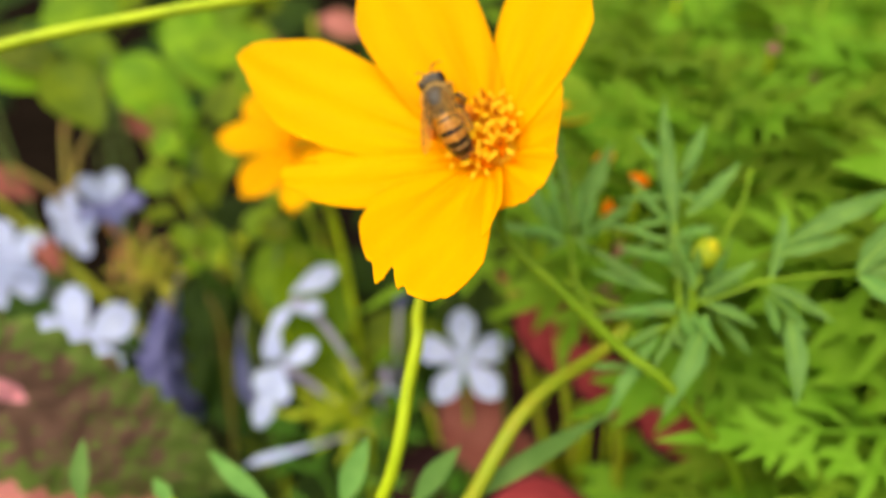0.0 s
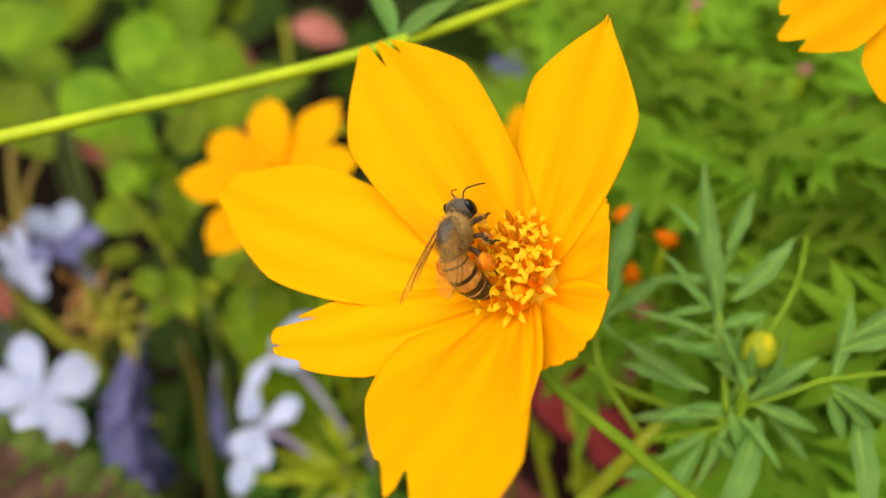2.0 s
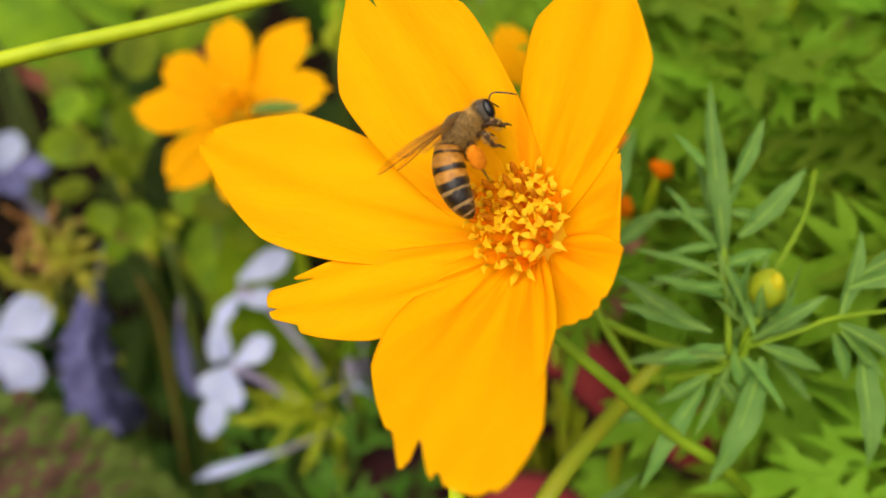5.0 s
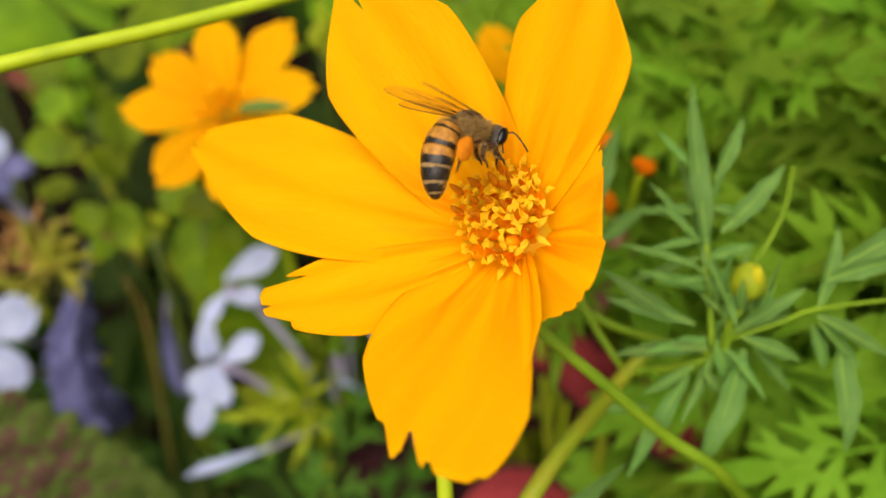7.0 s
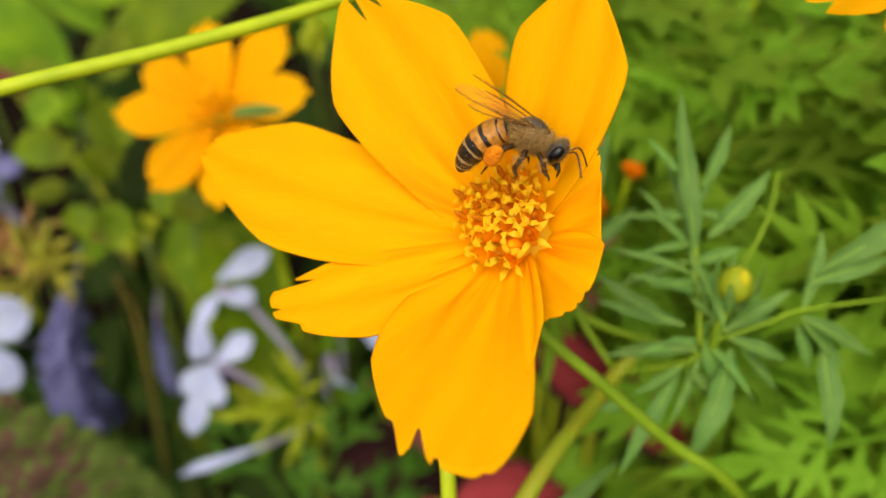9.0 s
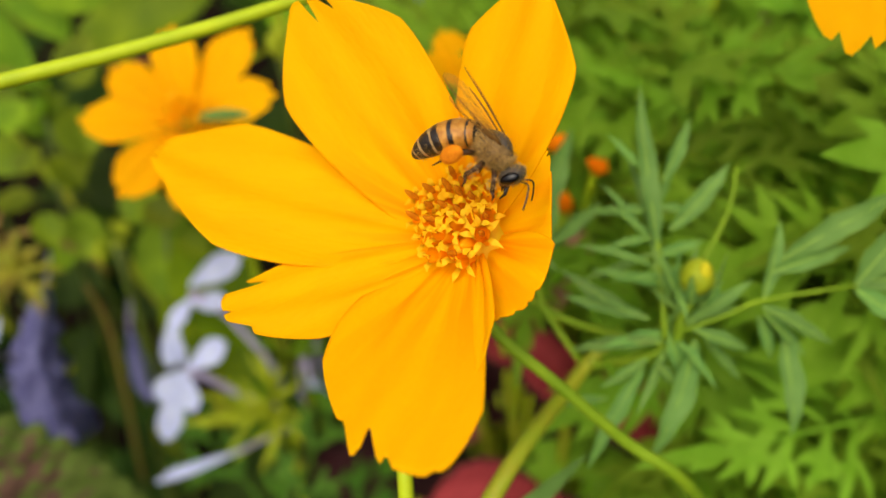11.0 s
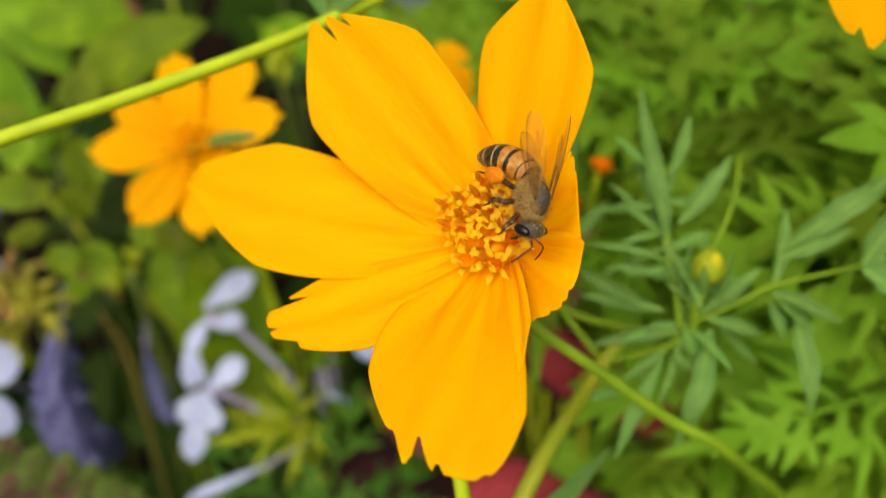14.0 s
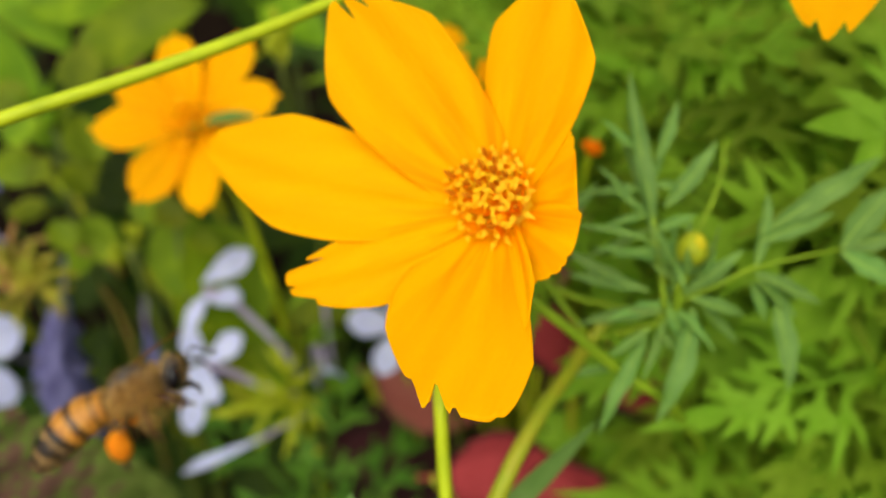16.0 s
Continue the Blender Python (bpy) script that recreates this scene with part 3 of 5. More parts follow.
def lance_mesh(length, width, seed):
    """A narrow leaf blade, folded and arched, with a raised paler midrib."""
    bm = bmesh.new()
    lobe(bm, Vector((0, 0, 0)), 0, length * MM, width * MM, 9, 0.55)
    n = len(bm.faces)
    tube(bm, [Vector((length * t, 0, 0.02)) * MM for t in (0, 0.25, 0.5, 0.75, 0.97)], [0.16 * MM, 0.14 * MM, 0.11 * MM, 0.08 * MM, 0.04 * MM], 5, False)
    bm.faces.ensure_lookup_table()
    for f in bm.faces[n:]:
        f.material_index = 1
    for v in bm.verts:
        s = v.co.x / (length * MM)
        v.co.z += (-0.14 * s * s + 0.03 * math.sin(5 * s + seed)) * length * MM
        v.co.y += 0.035 * math.sin(3 * s + 1.7 * seed) * length * MM + 0.05 * width * MM * math.sin(19 * s + seed) * (abs(v.co.y) > 0.2 * width * MM)
    me = mesh_of("leaf", bm, LEAF_BLUE)
    me.materials.append(MIDRIB)
    return me


MIDRIB = material("leaf_midrib", [(0.24, 0.40, 0.04), (0.30, 0.46, 0.06)], 300, 0.55, 0.2)
BUD_YELLOW = material("bud_yellow", [(0.50, 0.46, 0.01), (0.66, 0.58, 0.025)], 400, 0.6, 0.2, spec=0.1)
TOP_SPRAY = [((34.8, 1.4, 110), (33.3, -20.7, 107), 2.4), ((35.6, -8.5, 109), (39.2, -16.6, 108), 2.0), ((36.5, -1.8, 110), (44.2, -10.4, 108), 2.4),
             ((32.9, -9.4, 109), (28.5, -15.3, 109), 1.1), ((33.8, -0.4, 110), (27.8, -8.4, 110), 1.3), ((35.6, 1.8, 112), (30.3, -14.2, 112), 0.9)]
SIDE_SPRAY = [((48.8, 8.2, 109), (51.6, -1.9, 107), 2.0), ((49.7, 4.6, 108), (60.9, 1.6, 107), 2.2), ((52, 3.3, 108), (66.6, -6.9, 105), 3.1), ((48.8, 9.4, 109), (58.7, 13.6, 108), 2.3),
              ((49.1, 10, 109), (55.1, 16.1, 109), 1.8), ((62.3, 6.6, 109), (69.2, -2.3, 105), 3.6), ((62.3, 6.6, 109), (70, 4.7, 106), 2.6), ((62.3, 6.9, 109), (69.7, 12.4, 107), 3.1)]
LOW_SPRAY = [((35.2, 13.7, 111), (23.1, 15, 111), 1.9), ((33.3, 11, 111), (22.1, 7.2, 111), 1.8), ((32.7, 10.7, 111), (21.9, 3.4, 111), 1.9),
             ((38.9, 11.8, 110), (46.2, 5.5, 107), 1.9), ((39.5, 12.3, 110), (47.7, 14.9, 110), 2.0), ((36.3, 12.4, 111), (40.4, 22.5, 113), 2.6)]
HANGING_SPRAY = [((39.8, 13.7, 111), (33.7, 29.6, 108), 3.1), ((32.3, 17.3, 111), (25, 30.9, 109), 2.1), ((34.4, 16.9, 110), (37, 19.9, 110), 1.6), ((33.1, 16.4, 110), (26.4, 19.6, 110), 1.4),
                 ((41.2, 14.3, 111), (47.7, 19.5, 113), 1.6), ((28.7, 22.7, 116), (21.2, 23.6, 116), 1.3), ((53, 12.4, 110), (52.6, 26.6, 108), 3.0), ((49.1, 10.7, 111), (50.9, 16.8, 111), 1.6)]
TUFT_SPRAY = [((18.5, 1, 119), (16.1, -17.4, 113), 1.3), ((17.5, 0.2, 120), (10.3, -9, 119), 2.5), ((17.1, 0.3, 119), (13.6, -11.9, 119), 1.4), ((17.5, 1.7, 119), (10, -1.1, 119), 1.7),
              ((16.9, 2.1, 121), (5.2, -2.6, 119), 2.2), ((20.1, -2.1, 121), (25.6, -17.9, 122), 3.1), ((20.4, -0.5, 119), (22.2, -6.7, 119), 1.7), ((20.8, -0.1, 121), (29.6, -5.9, 121), 2.2),
              ((19.5, 1.6, 119), (24, -2, 119), 1.2), ((17.8, -0.2, 118), (15.3, -5.4, 117), 0.9), ((19.1, -1, 118), (19.4, -8.9, 117), 0.8), ((19.5, 1.2, 117), (21.5, 3.9, 116), 1.0), ((17.9, 1.9, 117), (14.4, 3.5, 116), 0.9)]


def bud_shoot():
    """The shoot with a flower bud, its leaves spread round one node, on a ruddy stem that crosses the bed."""
    node = bed(37, 14.8, 112)
    ob = thing("cosmos_plant", Matrix.Translation(bed(-10, 230, 251)), "cosmos shoot with a round yellow-green bud and blue-green leaves", "plant", "cosmos plants")
    stem_part(ob, curve_points([bed(-10, 230, 251), bed(-8, 90, 130), bed(8.2, 36.6, 103), bed(24, 20.6, 118), bed(29, 15.5, 119)], 30), 0.0014, 0.0011, STEM_RED, seg=10)
    stem_part(ob, curve_points([bed(26.4, 18.4, 120), bed(32, 17, 115), node, bed(38, 11, 110)], 12), 0.0008, 0.0006, STEM_SOFT)
    stem_part(ob, curve_points([bed(18, 8, 122), bed(25, 12, 120), node], 8), 0.0006, 0.0006, STEM_SOFT)
    # leaves: foot, tip and width of each lance-shaped blade
    for k, spray in enumerate((TOP_SPRAY, SIDE_SPRAY, LOW_SPRAY, HANGING_SPRAY, TUFT_SPRAY)):
        for i, (a, b, w) in enumerate(spray):
            p, q = bed(*a), bed(*b)
            face = way(0.25 * math.sin(2.1 * i + k), -0.25 + 0.3 * math.sin(1.3 * i), -1)
            leaf_at(ob, lance_mesh((q - p).length * 1000 * 1.05, w * 1.12, i + 10 * k), aim(p, q - p, face))
    rng = random.Random(8)
    for i in range(26):
        a = rng.uniform(0, 6.28)
        p = node + way(0, -1, -0.1) * rng.uniform(0, 0.012) if i < 14 else bed(34.5, rng.uniform(-6, 8), 110)
        leaf_at(ob, lance_mesh(rng.uniform(6, 13), rng.uniform(1.1, 1.9), 60 + i), aim(p, way(math.cos(a), 0.8 * math.sin(a) - 0.35, rng.uniform(-0.3, 0.3)), way(rng.uniform(-0.5, 0.5), -0.3, -1)))
    for ctrl, r in ((((35.8, 13.6, 111), (35.4, 8, 110.5), (34.8, 1.4, 110), (34.2, -8, 109)), 0.5), (((37, 13, 111), (44.2, 10.2, 109), (48.8, 8.4, 109), (62.3, 6.6, 109)), 0.32),
                    (((26, 18.5, 120), (20, 9, 120), (18.5, 1, 119)), 0.6), (((40, 6, 112), (45.5, -4, 112), (47.5, -11, 113)), 0.35)):
        stem_part(ob, curve_points([bed(*c) for c in ctrl], 9), r * MM, r * 0.8 * MM, STEM_SOFT, "stem", 6)
    # the bud: a green calyx that opens on folded yellow petals
    axis = way(0.18, -1, -0.2)
    inv = ob.matrix_world.inverted()
    m = aim(bed(38.6, 8.0, 107.5), axis, way(0, 0, -1))
    bm = bmesh.new()
    blob(bm, inv @ bed(39.2, 4.8, 107), (2.6 * MM, 2.35 * MM, 2.35 * MM), (inv @ m).to_3x3(), 16, 10, -0.1)
    bud = part("bud", bm, BRACT, ob, "round yellow-green flower bud")
    bm = bmesh.new()
    blob(bm, inv @ bed(39.7, 4.0, 105.4), (1.3 * MM, 0.95 * MM, 0.95 * MM), (inv @ m).to_3x3(), 12, 8, -0.2)
    part("petals", bm, BUD_YELLOW, bud, "folded yellow petals")
    for i in range(7):
        a = 2 * math.pi * (i + 0.5) / 7
        sep = part("sepal", lance_mesh(8.0 if i % 2 else 5.5, 1.4, i), None, bud)
        sep.matrix_local = inv @ m @ Matrix.Rotation(a, 4, "X") @ pose(-0.4 * MM, 0, 1.6 * MM, 0, -20 if i % 2 else -42, 0)
    for i in range(6):
        sep = part("sepal", lance_mesh(4.5, 0.9, i), None, bud)
        sep.matrix_local = inv @ aim(bed(37.0 - 0.2 * i, 10.5 - 0.6 * i, 109.5), way(math.sin(2.4 * i), -0.9, -0.4), way(0, 0, -1))
    stem_part(ob, [node, bed(37.4, 10.5, 109), bed(38.6, 8.2, 107.5)], 0.0004, 0.0005, STEM_SOFT)
    return ob


bud_shoot()

# ---- plumbago: rounded leaves and pale blue flowers ----
BROAD = [broad_leaf(i, (24 + 3 * (i % 3)) * MM, (15 + 2 * (i % 2)) * MM, LEAF_LIGHT, 0.05 if i == 3 else 0, 8) for i in range(4)]
ROUND = [broad_leaf(10 + i, 14 * MM, 11.5 * MM, LEAF_LIGHT, nu=10, nv=6) for i in range(3)]
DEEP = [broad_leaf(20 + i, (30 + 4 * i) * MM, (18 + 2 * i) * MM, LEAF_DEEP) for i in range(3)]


def leafy_bush(name, foot, leaves, label, category, group, seed):
    """leaves: place in the bed, direction of growth, mesh, size; each one is joined to the nearest stem."""
    rng = random.Random(seed)
    ob = thing(name, Matrix.Translation(foot), label, category, group)
    heads = []
    for x, y, z, d, me, size in leaves:
        p = bed(x, y, z)
        f = way(rng.uniform(-0.45, 0.45), -0.35 + rng.uniform(-0.4, 0.4), -1)
        leaf_at(ob, me, aim(p, d, f, size))
        heads.append(p - d * 0.004)
    for i, p in enumerate(heads):
        if i % 7 == 0:
            low = Vector((foot.x + (p.x - foot.x) * 0.5, foot.y + (p.y - foot.y) * 0.5 + 0.01, p.z * 0.5))
            stem_part(ob, curve_points([foot, low, p], 8), 0.0012, 0.0006, STEM_DULL, "stem", 5)
    return ob


OCHRE = material("stem_ochre", [(0.20, 0.18, 0.014), (0.27, 0.16, 0.034)], 200, 0.7)


def plumbago_leaves():
    rng = random.Random(5)
    hand = [(-114, -60, 190, 0), (-137, -60, 195, 1), (-160, -70, 196, 2), (-138, -72, 188, 0), (-120, -77, 195, 3), (-90, -62, 190, 1), (-80, -48, 190, 2), (-160, -56, 195, 0), (-98, -80, 194, 1),
            (-52, -7, 186, 1), (-39, 16, 203, 2), (13, 22, 190, 0), (-42, 24, 200, 1), (3, -57, 205, 0), (9, -51, 190, 1), (-20, -70, 205, 2), (-35, -62, 200, 0), (-62, -10, 196, 3), (-70, -34, 195, 0), (-60, 8, 196, 1)]
    leaves = [(x, y, z, way(rng.uniform(0.1, 1), rng.uniform(-0.4, 0.8), rng.uniform(-0.2, 0.2)), BROAD[k % 4], rng.uniform(0.85, 1.25)) for x, y, z, k in hand]
    for x, y in ((-92, -30), (-86, -24), (-83, -30), (-88, -18), (-82, -11), (-79, -30), (-75, -25), (-60, -12), (-53, -6), (-80, -20), (-87, -14), (-74, -16), (-81, -10), (-71, 1), (-78, -4), (-66, -6), (-84, -36), (-76, -38), (-70, -22)):
        leaves.append((x + rng.uniform(-3, 1), y + rng.uniform(-2, 2), rng.uniform(177, 188), way(rng.uniform(-1, 1), rng.uniform(-0.8, 0.8), rng.uniform(-0.3, 0.1)), rng.choice(ROUND), rng.uniform(0.55, 0.95)))
    for i in range(13):
        x, y = rng.uniform(-170, -20), rng.uniform(-120, -64)
        leaves.append((x, y, rng.uniform(196, 224), way(rng.uniform(-1, 1), rng.uniform(-0.8, 0.8), rng.uniform(-0.3, 0.2)), rng.choice(BROAD + ROUND), rng.uniform(0.8, 1.3)))
    leaves = [lf for lf in leaves if not (-0.82 < lf[0] / lf[2] < -0.52 and -0.25 < lf[1] / lf[2] < -0.03)]
    bush = leafy_bush("plumbago_bush", bed(-80, 190, 285), leaves, "plumbago bush with light green rounded leaves", "bush", "", 6)
    for ctrl, r in ((((-137, -46, 205), (-135.7, -36, 205), (-134, -28, 205), (-132, 20, 215)), 1.1), (((-122, -62, 203), (-128, -42, 205), (-132, -29, 206), (-134, 20, 216)), 0.9),
                    (((-150, -30, 200), (-140, -25, 203), (-134, -20, 205)), 0.8), (((-96, -4, 186), (-88, -6, 184), (-78, -2, 184), (-72, 4, 190)), 0.7), (((-82, 7, 200), (-78, 20, 205), (-74, 60, 215)), 0.6)):
        stem_part(bush, curve_points([bed(*c) for c in ctrl], 9), r * MM, r * MM, OCHRE, "stem", 6)
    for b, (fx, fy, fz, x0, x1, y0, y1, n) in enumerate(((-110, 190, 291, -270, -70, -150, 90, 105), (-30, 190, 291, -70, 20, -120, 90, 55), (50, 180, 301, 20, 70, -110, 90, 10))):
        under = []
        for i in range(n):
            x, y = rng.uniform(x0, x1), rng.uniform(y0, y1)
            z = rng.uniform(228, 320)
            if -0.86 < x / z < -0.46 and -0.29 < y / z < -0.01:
                continue  # a wedge cleared along the camera's view, so the bush looks hollow and dark
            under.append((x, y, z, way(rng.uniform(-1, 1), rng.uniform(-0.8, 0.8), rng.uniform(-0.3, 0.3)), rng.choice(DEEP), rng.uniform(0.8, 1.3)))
        leafy_bush("undergrowth_bush", bed(fx, fy, fz), under, "undergrowth leaves below the flowers, coloured dark to stand in for shade", "bush", "undergrowth", 20 + b)


plumbago_leaves()

PALE = material("petal_pale_blue", [(0.46, 0.51, 0.78), (0.60, 0.65, 0.88)], 250, 0.55, 0.3, 0.2, 1500, vary=0.06, spec=0.2)
VIOLET = material("petal_violet", [(0.095, 0.095, 0.25), (0.23, 0.23, 0.46)], 250, 0.6, 0.25, 0.3, 1500, vary=0.1, spec=0.2)
TUBE_MAT = material("tube_mauve", [(0.30, 0.24, 0.38), (0.40, 0.36, 0.50)], 250, 0.5, 0.1)


def plumbago_petal(seed, length=11.5, width=8.0, mat=PALE, crumple=0.5):
    bm = bmesh.new()
    nu, nv = 10, 6
    grid = []
    for i in range(nu + 1):
        s = i / nu
        row = []
        for j in range(nv + 1):
            v = -1 + 2 * j / nv
            hw = width * 0.5 * (0.16 + 0.84 * math.sin(min(1, s / 0.72) * math.pi / 2) ** 1.3) * (1 - 0.55 * max(0, (s - 0.72) / 0.28) ** 2)
            x = length * s * (1 - 0.07 * v * v) - 0.35 * s * (abs(v) < 0.2)
            z = 0.10 * abs(v) * hw + 0.5 * math.sin(s * 2.5 + seed) * s + crumple * noise.noise(Vector((s * 4 * crumple, v * (0.5 + crumple), seed)))
            row.append(bm.verts.new(Vector((x, v * hw, z)) * MM))
        grid.append(row)
    for a, b in zip(grid, grid[1:]):
        for j in range(nv):
            bm.faces.new((a[j], b[j], b[j + 1], a[j + 1]))
    return mesh_of("petal", bm, mat)


P_PALE = [plumbago_petal(i) for i in range(3)]
P_OPEN = [plumbago_petal(30 + i, 13.2, 7.4, PALE, 0.3) for i in range(2)]
P_VIOLET = [plumbago_petal(7 + i, 10.5, 6.5, VIOLET, 2.2) for i in range(4)]


def plumbago_flower(m, spin, label, scale=1.0, petals=P_PALE, raise_deg=0, count=5, foot=None, seed=0, mat=TUBE_MAT):
    """Five flat petals on a long slender tube."""
    rng = random.Random(seed)
    fl = thing("plumbago_flower", m, label, "flower", "plumbago flowers")
    for i in range(count):
        ob = part("petal", rng.choice(petals), None, fl)
        ob.matrix_local = (pose(0, 0, 0.05 * i * MM, 0, 0, spin + 72 * i + rng.uniform(-6, 6)) @ pose(0.5 * MM, 0, 0, rng.uniform(-8, 8) * (3 if raise_deg > 50 else 1), -raise_deg + rng.uniform(-10, 10), 0)
                           @ Matrix.Scale(scale * rng.uniform(0.92, 1.06), 4))
    inv = m.inverted()
    end = inv @ foot if foot else Vector((0, 0, -0.03))
    pts = curve_points([Vector((0, 0, 0.0003)), Vector((0, 0, -0.008)), end * 0.55 + Vector((0, 0, -0.006)), end], 12)
    bm = bmesh.new()
    tube(bm, pts, [0.75 * MM] + [0.6 * MM] * (len(pts) - 2) + [0.9 * MM], 7)
    part("tube", bm, mat, fl, "slender mauve flower tube")
    return fl


plumbago_flower(facing(-6, 22, 188, 0.05, -0.1, -1), 20, "pale blue plumbago flower with five open petals", 1.0, petals=P_OPEN, foot=bed(-4, 60, 215), seed=1, mat=STEM_SOFT)
plumbago_flower(facing(-112, 22, 189, 0.0, 0.1, -1), 35, "pale blue plumbago flower with wide petals", 1.3, foot=bed(-100, 30, 215), seed=5)
plumbago_flower(facing(-108, 33, 194, 0.2, 0.5, -1), 60, "pale blue plumbago flower under another", 0.8, foot=bed(-100, 40, 215), seed=6, count=3)
plumbago_flower(facing(-127, -13, 200, -0.3, 0.5, -0.9), 15, "bluish plumbago flower in a loose cluster", 0.95, foot=bed(-112, -6, 214), seed=7)
plumbago_flower(facing(-117, -19, 201, 0.5, -0.3, -0.9), 50, "bluish plumbago flower in a loose cluster", 0.95, petals=P_PALE + P_VIOLET, raise_deg=20, foot=bed(-112, -6, 214), seed=8)
plumbago_flower(facing(-143, -1, 196, 0.2, 0.2, -1), 25, "pale blue plumbago flower at the rim of the bush", 1.0, foot=bed(-130, 20, 220), seed=9)
plumbago_flower(facing(-141, 8, 195, 0.2, 0.6, -1), 0, "pale blue plumbago flower at the rim of the bush", 0.8, foot=bed(-130, 20, 220), seed=10, count=4)
plumbago_flower(facing(-24, 9, 190, 0.1, -1, -0.5), 0, "closed pale blue plumbago bud", 0.6, raise_deg=80, foot=bed(-24, 34, 196), seed=15, petals=P_VIOLET)
plumbago_flower(facing(-25, 30, 186, 0.3, 0.8, -0.6), 0, "small pale blue plumbago petals", 0.5, raise_deg=50, foot=bed(-28, 40, 194), seed=16, count=3)
plumbago_flower(facing(2, -70, 212, -0.2, 0.2, -1), 0, "pale violet plumbago flower deep in the leaves", 0.5, foot=bed(4, -40, 240), seed=17, petals=P_VIOLET)


def folded_flower(label, petals, ctrl, seed=0, mat=TUBE_MAT, r=0.9):
    """A flower whose petals fold back on their own ways; petals: foot, tip, width; ctrl: the points of its tube."""
    m = Matrix.Translation(bed(*ctrl[0]))
    fl = thing("plumbago_flower", m, label, "flower", "plumbago flowers")
    inv = m.inverted()
    for i, (a, b, w) in enumerate(petals):
        p, q = bed(*a), bed(*b)
        ob = part("petal", plumbago_petal(seed + i, (q - p).length * 1000 * 1.08, w * 1.15, PALE, 0.5), None, fl)
        ob.matrix_local = inv @ aim(p, q - p, way(0.4 * math.sin(2 * i + seed), -0.4 + 0.3 * math.cos(3 * i), -1))
    pts = curve_points([bed(*c) for c in ctrl], 12)
    bm = bmesh.new()
    tube(bm, [inv @ p for p in pts], [r * MM * (1.15 - 0.5 * i / len(pts)) for i in range(len(pts))], 8)
    part("tube", bm, mat, fl, "slender mauve flower tube")


folded_flower("pale blue plumbago flower seen from the side", [((-51, 7, 181), (-39.8, 1, 179), 5.3), ((-51, 10.7, 181), (-42.8, 10.8, 180), 4.8), ((-50.5, 10, 181), (-55, 16, 180), 4.0), ((-54.5, 12.5, 181), (-55.4, 24.5, 180), 3.8)],
              [(-51, 9, 181.5), (-45, 12, 182), (-35, 24.5, 186), (-31, 34, 190)], 1)
folded_flower("pale blue plumbago flower with folded petals", [((-51.7, 25.8, 181), (-43.3, 20.3, 180), 5.2), ((-52.3, 25, 181), (-55, 19.5, 181), 3.2), ((-52, 26, 181), (-58.2, 32, 180), 5.0), ((-52, 27, 181), (-50.8, 35, 180), 4.8), ((-54, 29, 181), (-56.5, 41, 180), 5.0)],
              [(-52, 26, 181.5), (-47, 29, 184), (-40, 34, 188), (-32, 37, 190)], 5)
folded_flower("folded pale plumbago petal lying sideways", [((-40, 44.7, 182), (-58.5, 51, 181), 1.9), ((-41, 45, 182.5), (-57, 49.5, 182), 1.4)], [(-41, 45, 182), (-36, 43.5, 186), (-30, 42, 192)], 9, r=0.5)


def withered_flower(label, ctrl, r0, r1, seed):
    """A wilted flower that hangs from its tube, its petals collapsed into a crumpled trumpet."""
    m = Matrix.Translation(bed(*ctrl[0]))
    fl = thing("plumbago_flower", m, label, "flower", "plumbago flowers")
    inv = m.inverted()
    pts = [inv @ p for p in curve_points([bed(*c) for c in ctrl], 24)]
    bm = bmesh.new()
    rings, seg = [], 32
    for i, p in enumerate(pts):
        s = i / (len(pts) - 1)
        d = (pts[min(i + 1, len(pts) - 1)] - pts[max(i - 1, 0)]).normalized()
        u = d.orthogonal().normalized()
        w = d.cross(u)
        ring = []
        for k in range(seg):
            a = 2 * math.pi * k / seg
            fold = 1 + (0.15 + 0.30 * s) * math.sin(5 * a + 2.5 * s + seed) + 0.14 * math.sin(11 * a - 4 * s)
            e = Vector((math.cos(a), math.sin(a), 2.2 * s + seed))
            rr = (r0 + (r1 - r0) * s ** 0.6 * (1.15 - 0.35 * s ** 4)) * fold * (1 + 0.75 * s * noise.noise(e * 2.1) + 1.1 * min(1, 2 * s) * noise.noise(e * 4.7)) * MM
            ring.append(bm.verts.new(p + (u * math.cos(a) + w * math.sin(a) * 0.55) * rr + d * (5.5 * s ** 3 * noise.noise(e * 1.7 + Vector((5, 0, 0)))) * MM))
        rings.append(ring)
    for a, b in zip(rings, rings[1:]):
        for k in range(seg):
            bm.faces.new((a[k], a[(k + 1) % seg], b[(k + 1) % seg], b[k]))
    part("petals", bm, VIOLET, fl, "crumpled violet petals")
    bm = bmesh.new()
    tube(bm, [inv @ bed(ctrl[0][0] - 1, ctrl[0][1] - 9, ctrl[0][2] + 5), inv @ bed(ctrl[0][0], ctrl[0][1] - 3, ctrl[0][2] + 1), pts[1]], [0.5 * MM, 0.6 * MM, r0 * MM], 7)
    part("tube", bm, TUBE_MAT, fl, "slender mauve flower tube")


withered_flower("withered violet plumbago flower hanging down, crumpled", [(-86.5, 8, 188), (-88.5, 18, 188.5), (-88.5, 29, 189), (-84, 44, 190)], 0.9, 5.6, 1)
withered_flower("small withered violet plumbago flower in the shade", [(-75, 19, 209), (-73, 26, 209), (-69, 37, 210)], 0.5, 2.6, 4)


